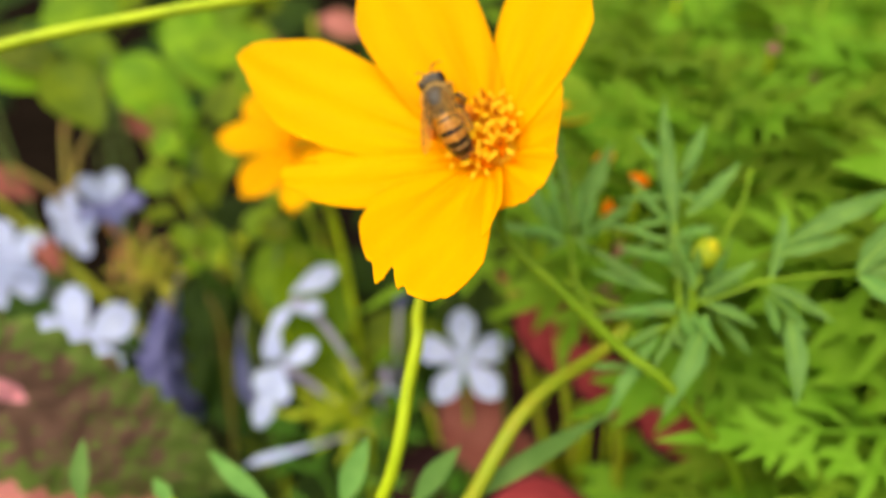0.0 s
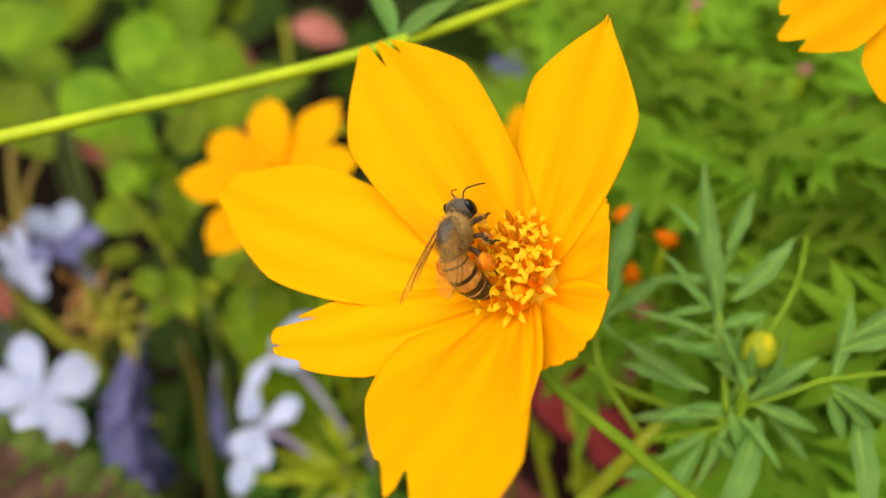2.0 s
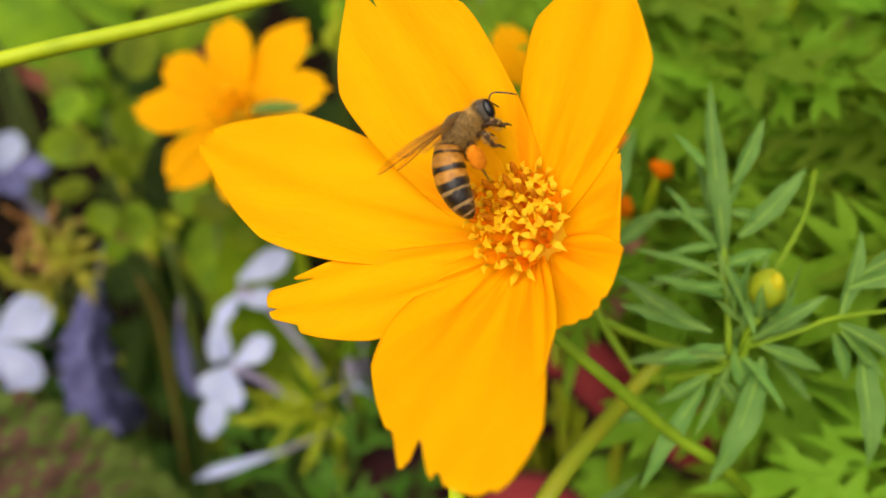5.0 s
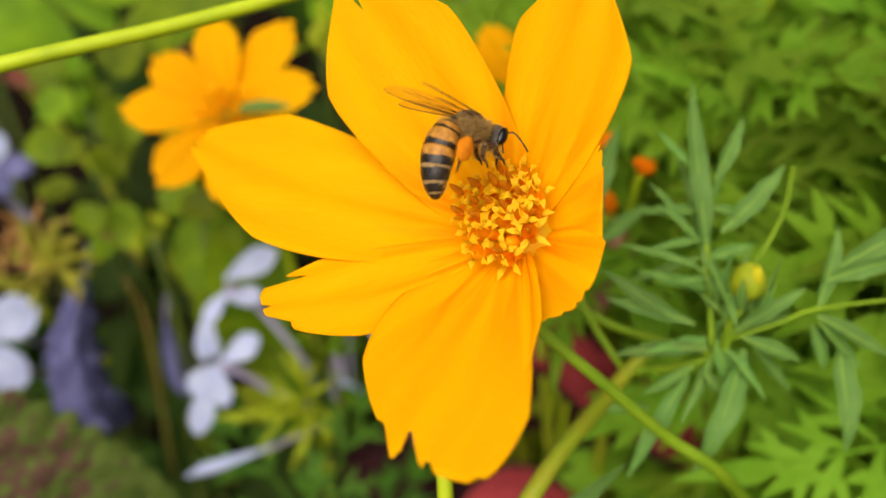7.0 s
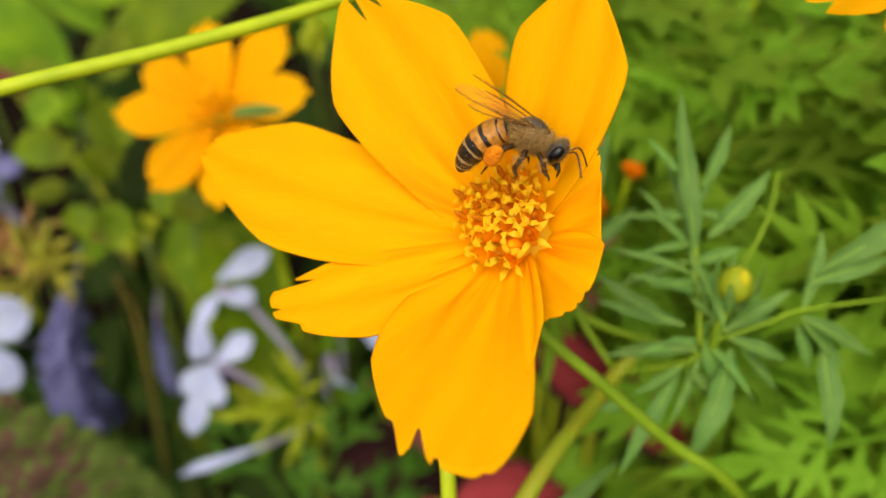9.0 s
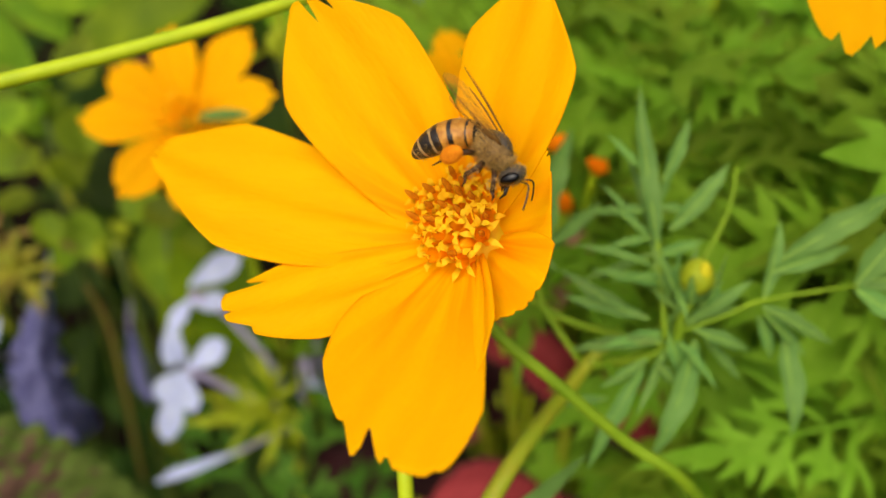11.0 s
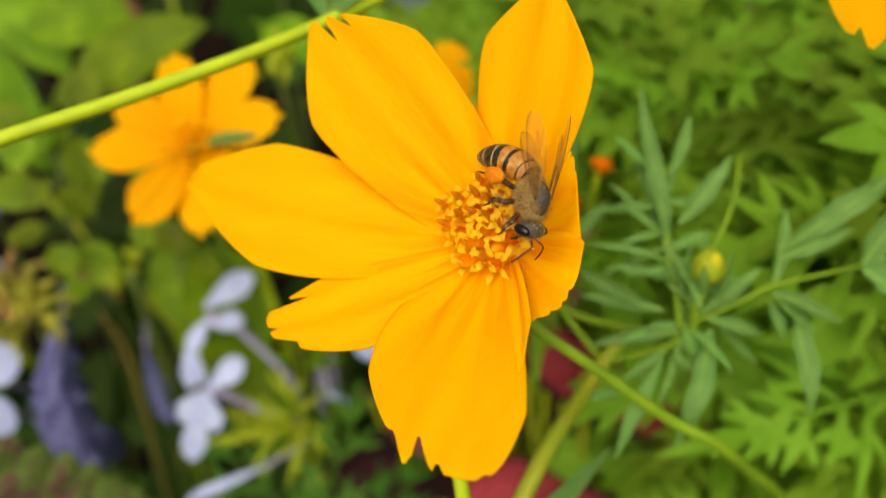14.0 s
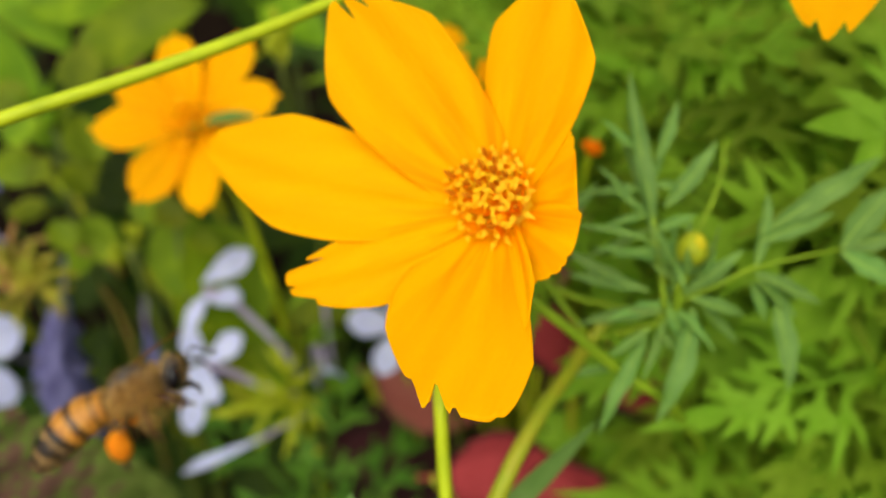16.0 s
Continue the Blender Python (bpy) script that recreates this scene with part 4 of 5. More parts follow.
def bract_cluster(x, y, z, n, seed, label, mat=BRACT, length=9.0, spread=1.0, lean=(0, -0.3)):
    """A tuft of sticky green calyx tubes."""
    rng = random.Random(seed)
    foot = bed(x + 4, y + 165, z + 90)
    foot.z = -0.003
    ob = thing("bract_cluster", Matrix.Translation(foot), label, "flower buds", "bract clusters")
    stem_part(ob, curve_points([foot, bed(x + 3, y + 60, z + 40), bed(x, y, z)], 10), 0.0010, 0.0007, STEM_DULL)
    inv = ob.matrix_world.inverted()
    for i in range(n):
        a = rng.uniform(0, 6.28)
        d = way(math.cos(a) * spread + lean[0], math.sin(a) * spread + lean[1], rng.uniform(-1.0, -0.1))
        p = bed(x, y, z) + way(rng.uniform(-1, 1), rng.uniform(-1, 1), 0) * 0.003
        e = p + d * length * MM * rng.uniform(0.7, 1.2)
        bm = bmesh.new()
        tube(bm, [inv @ p, inv @ p.lerp(e, 0.6), inv @ e], [0.4 * MM, 0.75 * MM, 0.3 * MM], 6)
        part("calyx", bm, mat, ob)
    return ob


BRACT_DRY = material("bract_dry", [(0.24, 0.28, 0.010), (0.42, 0.34, 0.03)], 200, 0.6, 0.15, vary=0.3)
bract_cluster(-34, 37, 188, 22, 1, "tuft of lime-green plumbago calyxes", BRACT, 15, lean=(-0.75, -0.1))
bract_cluster(-30, 27, 190, 9, 2, "tuft of green plumbago calyxes", LEAF_LIGHT)
bract_cluster(-92, 4, 184, 34, 3, "dry yellow-green plumbago bracts with rusty tips", BRACT_DRY, 10)
bract_cluster(-100, -3, 184, 16, 4, "rust-brown dried plumbago bracts", material("bract_rust", [(0.28, 0.10, 0.03), (0.36, 0.20, 0.05)], 300, 0.6), 9, lean=(0.8, -0.2))
bract_cluster(-82, -34, 178, 10, 5, "tuft of small green plumbago buds", LEAF_LIGHT, 5)
bract_cluster(-28, -44, 170, 12, 6, "tuft of small green plumbago buds", BRACT, 7)
bract_cluster(4, 12, 178, 9, 7, "tuft of small green plumbago buds", LEAF_LIGHT, 7)
bract_cluster(-68, -3, 182, 10, 8, "tuft of small green plumbago buds", BRACT, 4)


# ---- coleus: large patterned leaves ----
def coleus_material(name, heart, field, rim, lo=0.25, hi=0.75, patch=260.0, spread=0.5, cells=0.0):
    m = material(name, [field, field], 200, 0.7, 0.18, 0.4, 1200, spec=0.05)
    n, l = m.node_tree.nodes, m.node_tree.links
    at1, at2 = n.new("ShaderNodeAttribute"), n.new("ShaderNodeAttribute")
    at1.attribute_name, at2.attribute_name = "rim", "mid"
    tx = n.new("ShaderNodeTexNoise")
    tx.inputs["Scale"].default_value, tx.inputs["Detail"].default_value = patch, 3
    co = n.new("ShaderNodeTexCoord")
    l.new(co.outputs["Object"], tx.inputs["Vector"])

    vo = n.new("ShaderNodeTexVoronoi")
    vo.inputs["Scale"].default_value = cells
    l.new(co.outputs["Object"], vo.inputs["Vector"])

    def threshold(attr, a, b, amount):
        add = n.new("ShaderNodeMath")
        add.operation = "MULTIPLY_ADD"
        l.new(tx.outputs[0], add.inputs[0])
        add.inputs[1].default_value, add.inputs[2].default_value = amount, -0.5 * amount
        grow = add
        if cells and attr is at1:
            grow = n.new("ShaderNodeMath")
            grow.operation = "MULTIPLY_ADD"
            l.new(vo.outputs["Distance"], grow.inputs[0])
            grow.inputs[1].default_value = -1.1
            l.new(add.outputs[0], grow.inputs[2])
        s = n.new("ShaderNodeMath")
        l.new(attr.outputs["Fac"], s.inputs[0])
        l.new(grow.outputs[0], s.inputs[1])
        r = n.new("ShaderNodeMapRange")
        r.inputs[1].default_value, r.inputs[2].default_value = a, b
        l.new(s.outputs[0], r.inputs[0])
        return r.outputs[0]

    def mix(fac, c1, c2):
        x = n.new("ShaderNodeMix")
        x.data_type = "RGBA"
        l.new(fac, x.inputs[0])
        for k, c in ((6, c1), (7, c2)):
            if isinstance(c, tuple):
                x.inputs[k].default_value = (*c, 1)
            else:
                l.new(c, x.inputs[k])
        return x.outputs[2]
    inner = mix(threshold(at2, lo - 0.03, lo + 0.03, 0.1), heart, field)
    col = mix(threshold(at1, hi - 0.08, hi + 0.08, spread), inner, rim)
    l.new(col, n["Principled BSDF"].inputs["Base Color"])
    l.new(col, n["Translucent BSDF"].inputs[0])
    return m


COLEUS_DARK = coleus_material("coleus_dark", (0.95, 0.36, 0.40), (0.165, 0.09, 0.062), (0.15, 0.21, 0.04), 0.13, 0.06, 620, 0.8, 400)
COLEUS_RED = coleus_material("coleus_red", (0.37, 0.05, 0.055), (0.28, 0.036, 0.04), (0.03, 0.015, 0.012), 0.5, 0.85)
COLEUS_PINK = coleus_material("coleus_salmon", (0.55, 0.20, 0.17), (0.40, 0.14, 0.11), (0.12, 0.10, 0.03), 0.4, 0.9)
COLEUS_BROWN = coleus_material("coleus_brown", (0.30, 0.10, 0.075), (0.26, 0.08, 0.06), (0.10, 0.09, 0.03), 0.4, 0.95)
# near-black maroon that stands in for shade in the gaps
COLEUS_SHADE = coleus_material("coleus_gap_dark", (0.05, 0.016, 0.018), (0.03, 0.012, 0.012), (0.04, 0.012, 0.012), 0.4, 0.92)


def coleus(name_label, mat, foot, leaves, seed):
    ob = thing("coleus_plant", Matrix.Translation(foot), name_label, "plant", "coleus plants")
    for i, (p, d, f, ln, wd) in enumerate(leaves):
        me = broad_leaf(seed + i, ln * MM, wd * MM, mat, 0.16, 30, 0.10, 0.25, min(0.022, 0.7 / wd), int(max(20, ln)), int(max(12, wd * 1.1)), 1.6 if mat is COLEUS_DARK else 0)
        leaf_at(ob, me, aim(bed(*p), way(*d), way(*f)))
        mid = bed(*p) * 0.5 + foot * 0.5 + Vector((0, 0.015, 0.01))
        stem_part(ob, curve_points([foot, mid, bed(*p) - way(*d) * 0.003], 8), 0.002, 0.0011, STEM_RED, "stem", 6)
    return ob


coleus("coleus with large maroon leaves, pink hearts and crinkled green rims", COLEUS_DARK, bed(-140, 190, 291),
       [((-113.5, 21.4, 112), (62.4, 39.0, 60.0), (0.61, 0.24, -0.76), 92, 31)], 70)
coleus("coleus with salmon-pink puckered leaves", COLEUS_PINK, bed(-110, 200, 281),
       [((-124, 60, 156), (1, 0.1, -0.1), (0.0, -0.5, -1), 46, 36), ((-92, 64, 158), (1, 0.3, 0), (0, -0.5, -1), 34, 26)], 80)
coleus("coleus with bright crimson leaves deep in the bed", COLEUS_RED, bed(40, 190, 291),
       [((8, 6, 168), (0.75, 0.75, 0), (0.1, -0.3, -1), 30, 18), ((20, 18, 162), (0.8, 0.75, 0), (0.1, -0.3, -1), 24, 14), ((34, 28, 160), (0.85, 0.5, 0), (0, -0.4, -1), 26, 17), ((2, 58, 182), (1, 0.1, 0), (0, -0.4, -1), 32, 22),
        ((20, 62, 182), (1, 0.2, 0), (0, -0.5, -1), 26, 15)], 90)
coleus("coleus with small salmon leaves among the cosmos", COLEUS_PINK, bed(60, 180, 300),
       [((30, -4, 150), (0.25, 1, 0), (0.2, -0.3, -1), 10, 7), ((27, 4, 152), (0.1, 1, 0), (0.2, -0.3, -1), 9, 6)], 95)
coleus("coleus with brownish-red leaves under the flowers", COLEUS_BROWN, bed(0, 180, 301),
       [((-14, 36, 206), (1, 0.35, 0), (0.1, -0.3, -1), 34, 24), ((-116, -51, 203), (0.9, 0.5, 0), (0.1, -0.3, -1), 19, 14), ((-83, -75, 205), (0.9, 0.3, 0), (0.1, -0.3, -1), 16, 11), ((-168, -30, 206), (0.9, 0.3, 0), (0.1, -0.8, -1), 24, 12), ((-135, -8, 196), (0.6, 0.8, 0), (0.1, -0.3, -1), 14, 7)], 100)
coleus("coleus with dull pink leaves among the plumbago", COLEUS_PINK, bed(-70, 140, 341),
       [((-64, -90, 226), (1, 0.3, 0), (0.1, -0.3, -1), 17, 12), ((-84, -60, 220), (0.6, 0.6, 0), (0.1, -0.3, -1), 16, 12)], 110)
# leaves added where there is only a dark gap between flower and shoot
coleus("near-black maroon coleus leaves added to paint in the dark gaps", COLEUS_SHADE, bed(20, 185, 296),
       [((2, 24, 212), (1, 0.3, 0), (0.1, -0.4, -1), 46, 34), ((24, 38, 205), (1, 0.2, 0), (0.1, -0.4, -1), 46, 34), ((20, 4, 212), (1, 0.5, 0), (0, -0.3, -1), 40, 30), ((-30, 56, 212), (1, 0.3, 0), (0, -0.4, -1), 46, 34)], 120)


# ---- narrow leaf blades in the foreground, the stalk's leafy node, and small pink buds ----
def blade_mesh(length, width, seed):
    bm = bmesh.new()
    lobe(bm, Vector((0, 0, 0)), 0, length * MM, width * MM, 12, 0.35)
    for v in bm.verts:
        v.co.z += -0.25 * v.co.x ** 2 / (length * MM) + 0.0006 * math.sin(v.co.x * 180 + seed)
    return mesh_of("leaf", bm, LEAF_BLUE)


def front_blades():
    foot = bed(10, 200, 281)
    ob = thing("cosmos_plant", Matrix.Translation(foot), "low cosmos shoots with narrow lance-shaped leaves", "plant", "cosmos plants")
    for i, (a, b, w) in enumerate(BLADES):
        p, q = bed(*a), bed(*b)
        leaf_at(ob, blade_mesh((q - p).length * 1000 * 1.1, w, i), aim(p, q - p, way(0.2 - 0.1 * i, -0.3, -1)))
        stem_part(ob, curve_points([foot, p * 0.4 + foot * 0.6 + Vector((0, 0.01, 0)), p], 8), 0.0013, 0.0007, STEM, "stem", 6)


BLADES = [((3, 45, 108), (23, 31, 108), 3.3), ((-58, 49, 105), (-60, 40, 105), 3.2), ((-15, 46, 105), (-13, 37, 105), 4.0), ((-4, 45, 105), (1, 37, 105), 3.6),
          ((-43, 48, 105), (-47, 45, 105), 2.6), ((-29, 48, 110), (-40, 41, 110), 3.2)]
front_blades()
for d, f, s in (((-0.35, -1, 0.1), (0.6, 0, -1), 13), ((0.75, -0.7, 0), (0, -0.4, -1), 12), ((1, 0.1, 0.05), (0, -1, -0.5), 9)):
    leaf_at(STALK, blade_mesh(s, s * 0.26, s), aim(bed(-11, -34.5, 105), way(*d), way(*f)))
leaf_at(SECOND, blade_mesh(13, 2.6, 3), aim(bed(-29, -25, 146), way(-1, -0.12, 0), way(0, -0.5, -1)))

PINK = material("petal_pink", [(0.42, 0.15, 0.15), (0.55, 0.22, 0.22)], 300, 0.6, 0.2, spec=0.1)


def small_bud(x, y, z, seed, size, mat, name, label):
    m = Matrix.Translation(bed(x, y, z))
    ob = thing(name, m, label, "flower bud", name + "s")
    bm = bmesh.new()
    blob(bm, Vector((0, 0, 0)), (1.7 * size * MM, 1.1 * size * MM, 1.1 * size * MM), Matrix.Rotation(seed, 3, "Y"), 12, 9, 0.3)
    for v in bm.verts:
        v.co *= 1 + 0.25 * noise.noise(v.co * 900 + Vector((seed, 0, 0)))
    part("petals", bm, mat, ob)
    foot = bed(x, y + 150, z + 150)
    foot.z = 0.0
    stem_part(ob, curve_points([bed(x, y, z), bed(x, y + 30, z + 40), foot], 8), 0.0006, 0.0009, STEM, "stem", 5)


for i, (x, y, z) in enumerate(((53.9, -44.1, 136), (61.3, -38.1, 136), (36.4, -57.2, 138), (41, -71, 158), (60, -54, 150), (48, -16, 138))):
    small_bud(x * (z + 28) / z, y * (z + 28) / z, z + 28, i, 1.0, PINK, "pink_bud", "small pink flower bud among the feathery leaves")
# made-up blobs in place of an orange flower's petals behind the leaves
for i, (x, y, z) in enumerate(((31.5, -13.3, 133), (26.0, -7.2, 133), (25.0, -17.5, 134))):
    small_bud(x, y, z, i + 0.6, 1.25, PETAL_ORANGE, "orange_petal", "orange blob for a cosmos flower's petals glimpsed between feathery leaves")

# ---- honeybee ----
FUR = material("bee_fur", [(0.46, 0.26, 0.055), (0.80, 0.54, 0.20)], 900, 0.9, 0.3, spec=0.0)
BEE_BACK = material("bee_back", [(0.045, 0.036, 0.028), (0.10, 0.075, 0.05)], 1800, 0.38, 0.0, 0.5, 5000, spec=0.45)
BEE_DARK = material("bee_dark", [(0.010, 0.007, 0.005), (0.03, 0.018, 0.010)], 1500, 0.32, 0.0, 0.3, 4000, spec=0.5)
BEE_BROWN = material("bee_brown", [(0.13, 0.075, 0.025), (0.24, 0.145, 0.055)], 1500, 0.55, 0.0, 0.3, 4000, spec=0.06)
BEE_AMBER = material("bee_amber", [(0.36, 0.13, 0.010), (0.58, 0.27, 0.035)], 1500, 0.45, 0.0, 0.3, 4000, spec=0.4)
BEE_TAN = material("bee_hair_band", [(0.30, 0.17, 0.055), (0.44, 0.28, 0.11)], 2500, 0.7, 0.0, 0.6, 6000, spec=0.2)
BEE_LEG = material("bee_leg", [(0.035, 0.016, 0.006), (0.08, 0.036, 0.012)], 1500, 0.45, 0.0, 0.3, 4000, spec=0.2)
EYE = material("bee_eye", [(0.004, 0.003, 0.003), (0.008, 0.006, 0.006)], 2500, 0.22, spec=0.4)
POLLEN = material("pollen", [(0.66, 0.17, 0.004), (0.80, 0.26, 0.008)], 1500, 0.8, 0.0, 0.8, 5000, spec=0.1)
VEIN = material("wing_vein", [(0.14, 0.06, 0.012), (0.24, 0.11, 0.025)], 900, 0.6, spec=0.05)


def wing_material():
    m = bpy.data.materials.new("wing_membrane")
    m.use_nodes = True
    n, l = m.node_tree.nodes, m.node_tree.links
    b = n["Principled BSDF"]
    b.inputs["Base Color"].default_value = (0.48, 0.26, 0.06, 1)
    b.inputs["Roughness"].default_value = 0.4
    b.inputs["Specular IOR Level"].default_value = 0.12
    tr = n.new("ShaderNodeBsdfTransparent")
    tr.inputs[0].default_value = (0.97, 0.93, 0.86, 1)
    tx = n.new("ShaderNodeTexNoise")
    tx.inputs["Scale"].default_value = 700
    co = n.new("ShaderNodeTexCoord")
    l.new(co.outputs["Object"], tx.inputs["Vector"])
    mr = n.new("ShaderNodeMapRange")
    mr.inputs[3].default_value, mr.inputs[4].default_value = 0.10, 0.24
    l.new(tx.outputs[0], mr.inputs[0])
    mix = n.new("ShaderNodeMixShader")
    l.new(mr.outputs[0], mix.inputs[0])
    l.new(tr.outputs[0], mix.inputs[1])
    l.new(b.outputs[0], mix.inputs[2])
    l.new(mix.outputs[0], n["Material Output"].inputs[0])
    return m


WING = wing_material()


def hairs(bm, centre, size, count, length, rng, turn=None, keep=None):
    """Short tapered hairs that stand on an ellipsoid."""
    for _ in range(count):
        n = Vector((rng.gauss(0, 1), rng.gauss(0, 1), rng.gauss(0, 1))).normalized()
        if keep and not keep(n):
            continue
        p = Vector((n.x * size[0], n.y * size[1], n.z * size[2]))
        d = (Vector((n.x / size[0], n.y / size[1], n.z / size[2])).normalized() + Vector((rng.uniform(-0.5, 0.2), rng.uniform(-0.4, 0.4), rng.uniform(-0.4, 0.4)))).normalized()
        if turn:
            p, d = turn @ p, turn @ d
        p = p + centre
        side = d.orthogonal().normalized() * 0.03 * MM
        ln = length * rng.uniform(0.6, 1.2)
        a, b = bm.verts.new(p + side), bm.verts.new(p - side)
        e = bm.verts.new(p + d.cross(side).normalized() * 0.03 * MM)
        t = bm.verts.new(p + d * ln)
        bm.faces.new((a, b, t))
        bm.faces.new((b, e, t))
        bm.faces.new((e, a, t))


def abdomen_ring(s, length=7.4):
    """Centre, tilt and radius of the abdomen at s, from its waist to its tip, curled down."""
    r = 1.72 * math.sin(math.pi * min(1, (0.10 + 0.90 * s) ** 0.88)) ** 0.46 * (1 - 0.10 * s)
    a = radians(48) * s
    x = -length * (math.sin(radians(48) * s) / radians(48) if s else 0)
    z = -length * (1 - math.cos(radians(48) * s)) / radians(48)
    return Vector((x, 0, z)) * MM, a, max(0.12, r) * MM


WINGS = []


def make_bee():
    rng = random.Random(77)
    bee = thing("honeybee", pose(0, 0, 0), "honeybee with banded amber abdomen, brown fur and orange pollen baskets", "bee")
    # thorax
    bm = bmesh.new()
    blob(bm, Vector((0, 0, 0)), (2.1 * MM, 1.75 * MM, 1.65 * MM), None, 20, 14)
    thorax = part("thorax", bm, BEE_BROWN, bee, "dark thorax")
    bm = bmesh.new()
    blob(bm, Vector((0.05, 0, 0.30)) * MM, (1.78 * MM, 1.48 * MM, 1.48 * MM), None, 20, 14)
    part("back_plate", bm, BEE_BACK, thorax, "bare grey-brown plate on the back")
    bm = bmesh.new()
    hairs(bm, Vector((0, 0, 0)), (2.1 * MM, 1.75 * MM, 1.65 * MM), 3000, 0.62 * MM, rng, None, lambda n: n.z < 0.42 or rng.random() < 0.05)
    tagged(part("fur", bm, FUR, thorax, "golden-brown fur"), kind="stuff")
    # head
    head_at = Vector((3.0, 0, -0.75)) * MM
    tilt = Matrix.Rotation(radians(28), 3, "Y")
    bm = bmesh.new()
    blob(bm, head_at, (0.95 * MM, 1.75 * MM, 1.42 * MM), tilt, 18, 12)
    head = part("head", bm, BEE_BACK, bee, "dark heart-shaped head")
    bm = bmesh.new()
    hairs(bm, head_at, (0.92 * MM, 1.4 * MM, 1.34 * MM), 420, 0.42 * MM, rng, tilt, lambda n: abs(n.y) < 0.7)
    tagged(part("fur", bm, FUR, head, "tawny fur"), kind="stuff")
    for sgn in (-1, 1):
        bm = bmesh.new()
        blob(bm, head_at + Vector((0.1, sgn * 1.42, 0.05)) * MM, (0.56 * MM, 0.46 * MM, 1.0 * MM), tilt, 14, 10)
        part("eye", bm, EYE, head, "glossy black eye")
        bm = bmesh.new()
        b0 = head_at + Vector((0.95, sgn * 0.3, 0.1)) * MM
        tube(bm, curve_points([b0, b0 + Vector((0.9, sgn * 0.6, 0.5)) * MM, b0 + Vector((1.6, sgn * 1.2, -0.4)) * MM, b0 + Vector((2.1, sgn * 1.6, -1.4)) * MM], 9), [0.085 * MM] * 10, 6)
        part("antenna", bm, BEE_DARK, head)
    bm = bmesh.new()
    tube(bm, [head_at + Vector((0.3, 0, -1.2)) * MM, head_at + Vector((0.7, 0, -2.0)) * MM, head_at + Vector((0.6, 0, -2.7)) * MM], [0.3 * MM, 0.18 * MM, 0.06 * MM], 7)
    part("proboscis", bm, BEE_DARK, head)
    # abdomen, ring by ring
    cuts = [0.0, 0.12, 0.34, 0.56, 0.75, 0.89, 1.0]
    bm = bmesh.new()
    tube(bm, [Vector((0.8, 0, 0)) * MM, Vector((0.1, 0, 0)) * MM, *[abdomen_ring(s)[0] for s in (0.1, 0.5, 0.9)]], [0.5 * MM, 0.6 * MM, 0.9 * MM, 1.3 * MM, 0.4 * MM], 10)
    abdomen = part("abdomen", bm, BEE_DARK, bee, "abdomen with amber and black bands")
    abdomen.matrix_local = pose(-0.0021, 0, 0.0001)
    seg = 24
    for k, (a, b) in enumerate(zip(cuts, cuts[1:])):
        bm = bmesh.new()
        rows = []
        steps = 12
        for i in range(steps + 1):
            s = a + (b - a) * i / steps
            c, ang, r = abdomen_ring(s)
            r *= 1.03 - 0.05 * abs(i / steps - 0.75) - (0.05 if i == 0 else 0)
            if k == 5 and i == steps:
                r *= 0.4
            up, back = Vector((-math.sin(ang), 0, math.cos(ang))), Vector((0, 1, 0))
            rows.append([bm.verts.new(c + (back * math.cos(t) * 1.04 + up * math.sin(t) * 0.94) * r) for t in (2 * math.pi * j / seg for j in range(seg))])
        for i, (ra, rb) in enumerate(zip(rows, rows[1:])):
            for j in range(seg):
                f = bm.faces.new((ra[j], ra[(j + 1) % seg], rb[(j + 1) % seg], rb[j]))
                dark = i >= (9, 8, 6, 2, 3, 3)[k] + (0.5 * math.sin(math.pi * j / 4 + k) if k < 5 else 0) or (k == 0 and i < 2)
                f.material_index = 1 if dark else (2 if k >= 3 else 0)
        if k == 5:
            bm.faces.new(rows[-1]).material_index = 1
        ob = part("segment", bm, BEE_AMBER, abdomen)
        ob.data.materials.append(BEE_DARK)
        ob.data.materials.append(BEE_TAN)
    bm = bmesh.new()
    for k in range(1, 6):
        c, ang, r = abdomen_ring(cuts[k] - 0.1)
        hairs(bm, c, (0.5 * MM, r, r * 0.95), 260, 0.35 * MM, rng, None, lambda n: abs(n.x) < 0.6)
    tagged(part("fur", bm, FUR, abdomen, "short pale fur"), kind="stuff")
    # wings, folded back over the body; in flight they stand out to the sides, posed so that little of them shows to
    # the camera
    for sgn in (-1, 1):
        for name, ln, wd, root, yaw, up in (("forewing", 8.6, 2.9, (0.5, 1.1, 1.25), 166, 14), ("hindwing", 6.0, 2.2, (-0.4, 1.1, 1.15), 160, 9)):
            rim = []
            n = 22
            for i in range(n):
                t = 2 * math.pi * i / n
                x = 0.5 * (1 - math.cos(t))
                y = math.sin(t) * (0.32 + 0.26 * x) * (1.0 if math.sin(t) > 0 else 0.55)
                rim.append(Vector((x * ln, sgn * y * wd, 0.12 * math.sin(x * 3))) * MM)
            bm = bmesh.new()
            bm.faces.new([bm.verts.new(p) for p in rim])
            bmesh.ops.triangulate(bm, faces=bm.faces)
            w = part(name, bm, WING, bee, "translucent amber-tinted wing")
            at = Matrix.Translation(Vector((root[0], sgn * root[1], root[2])) * MM)
            folded = at @ pose(0, 0, 0, 0, 0, sgn * yaw) @ pose(0, 0, 0, sgn * 28, -up, 0)
            spread = at @ pose(0, 0, 0, 0, 0, sgn * (72 if ln > 7 else 88)) @ pose(0, 0, 0, 0, 12, 0)
            w.matrix_local = folded
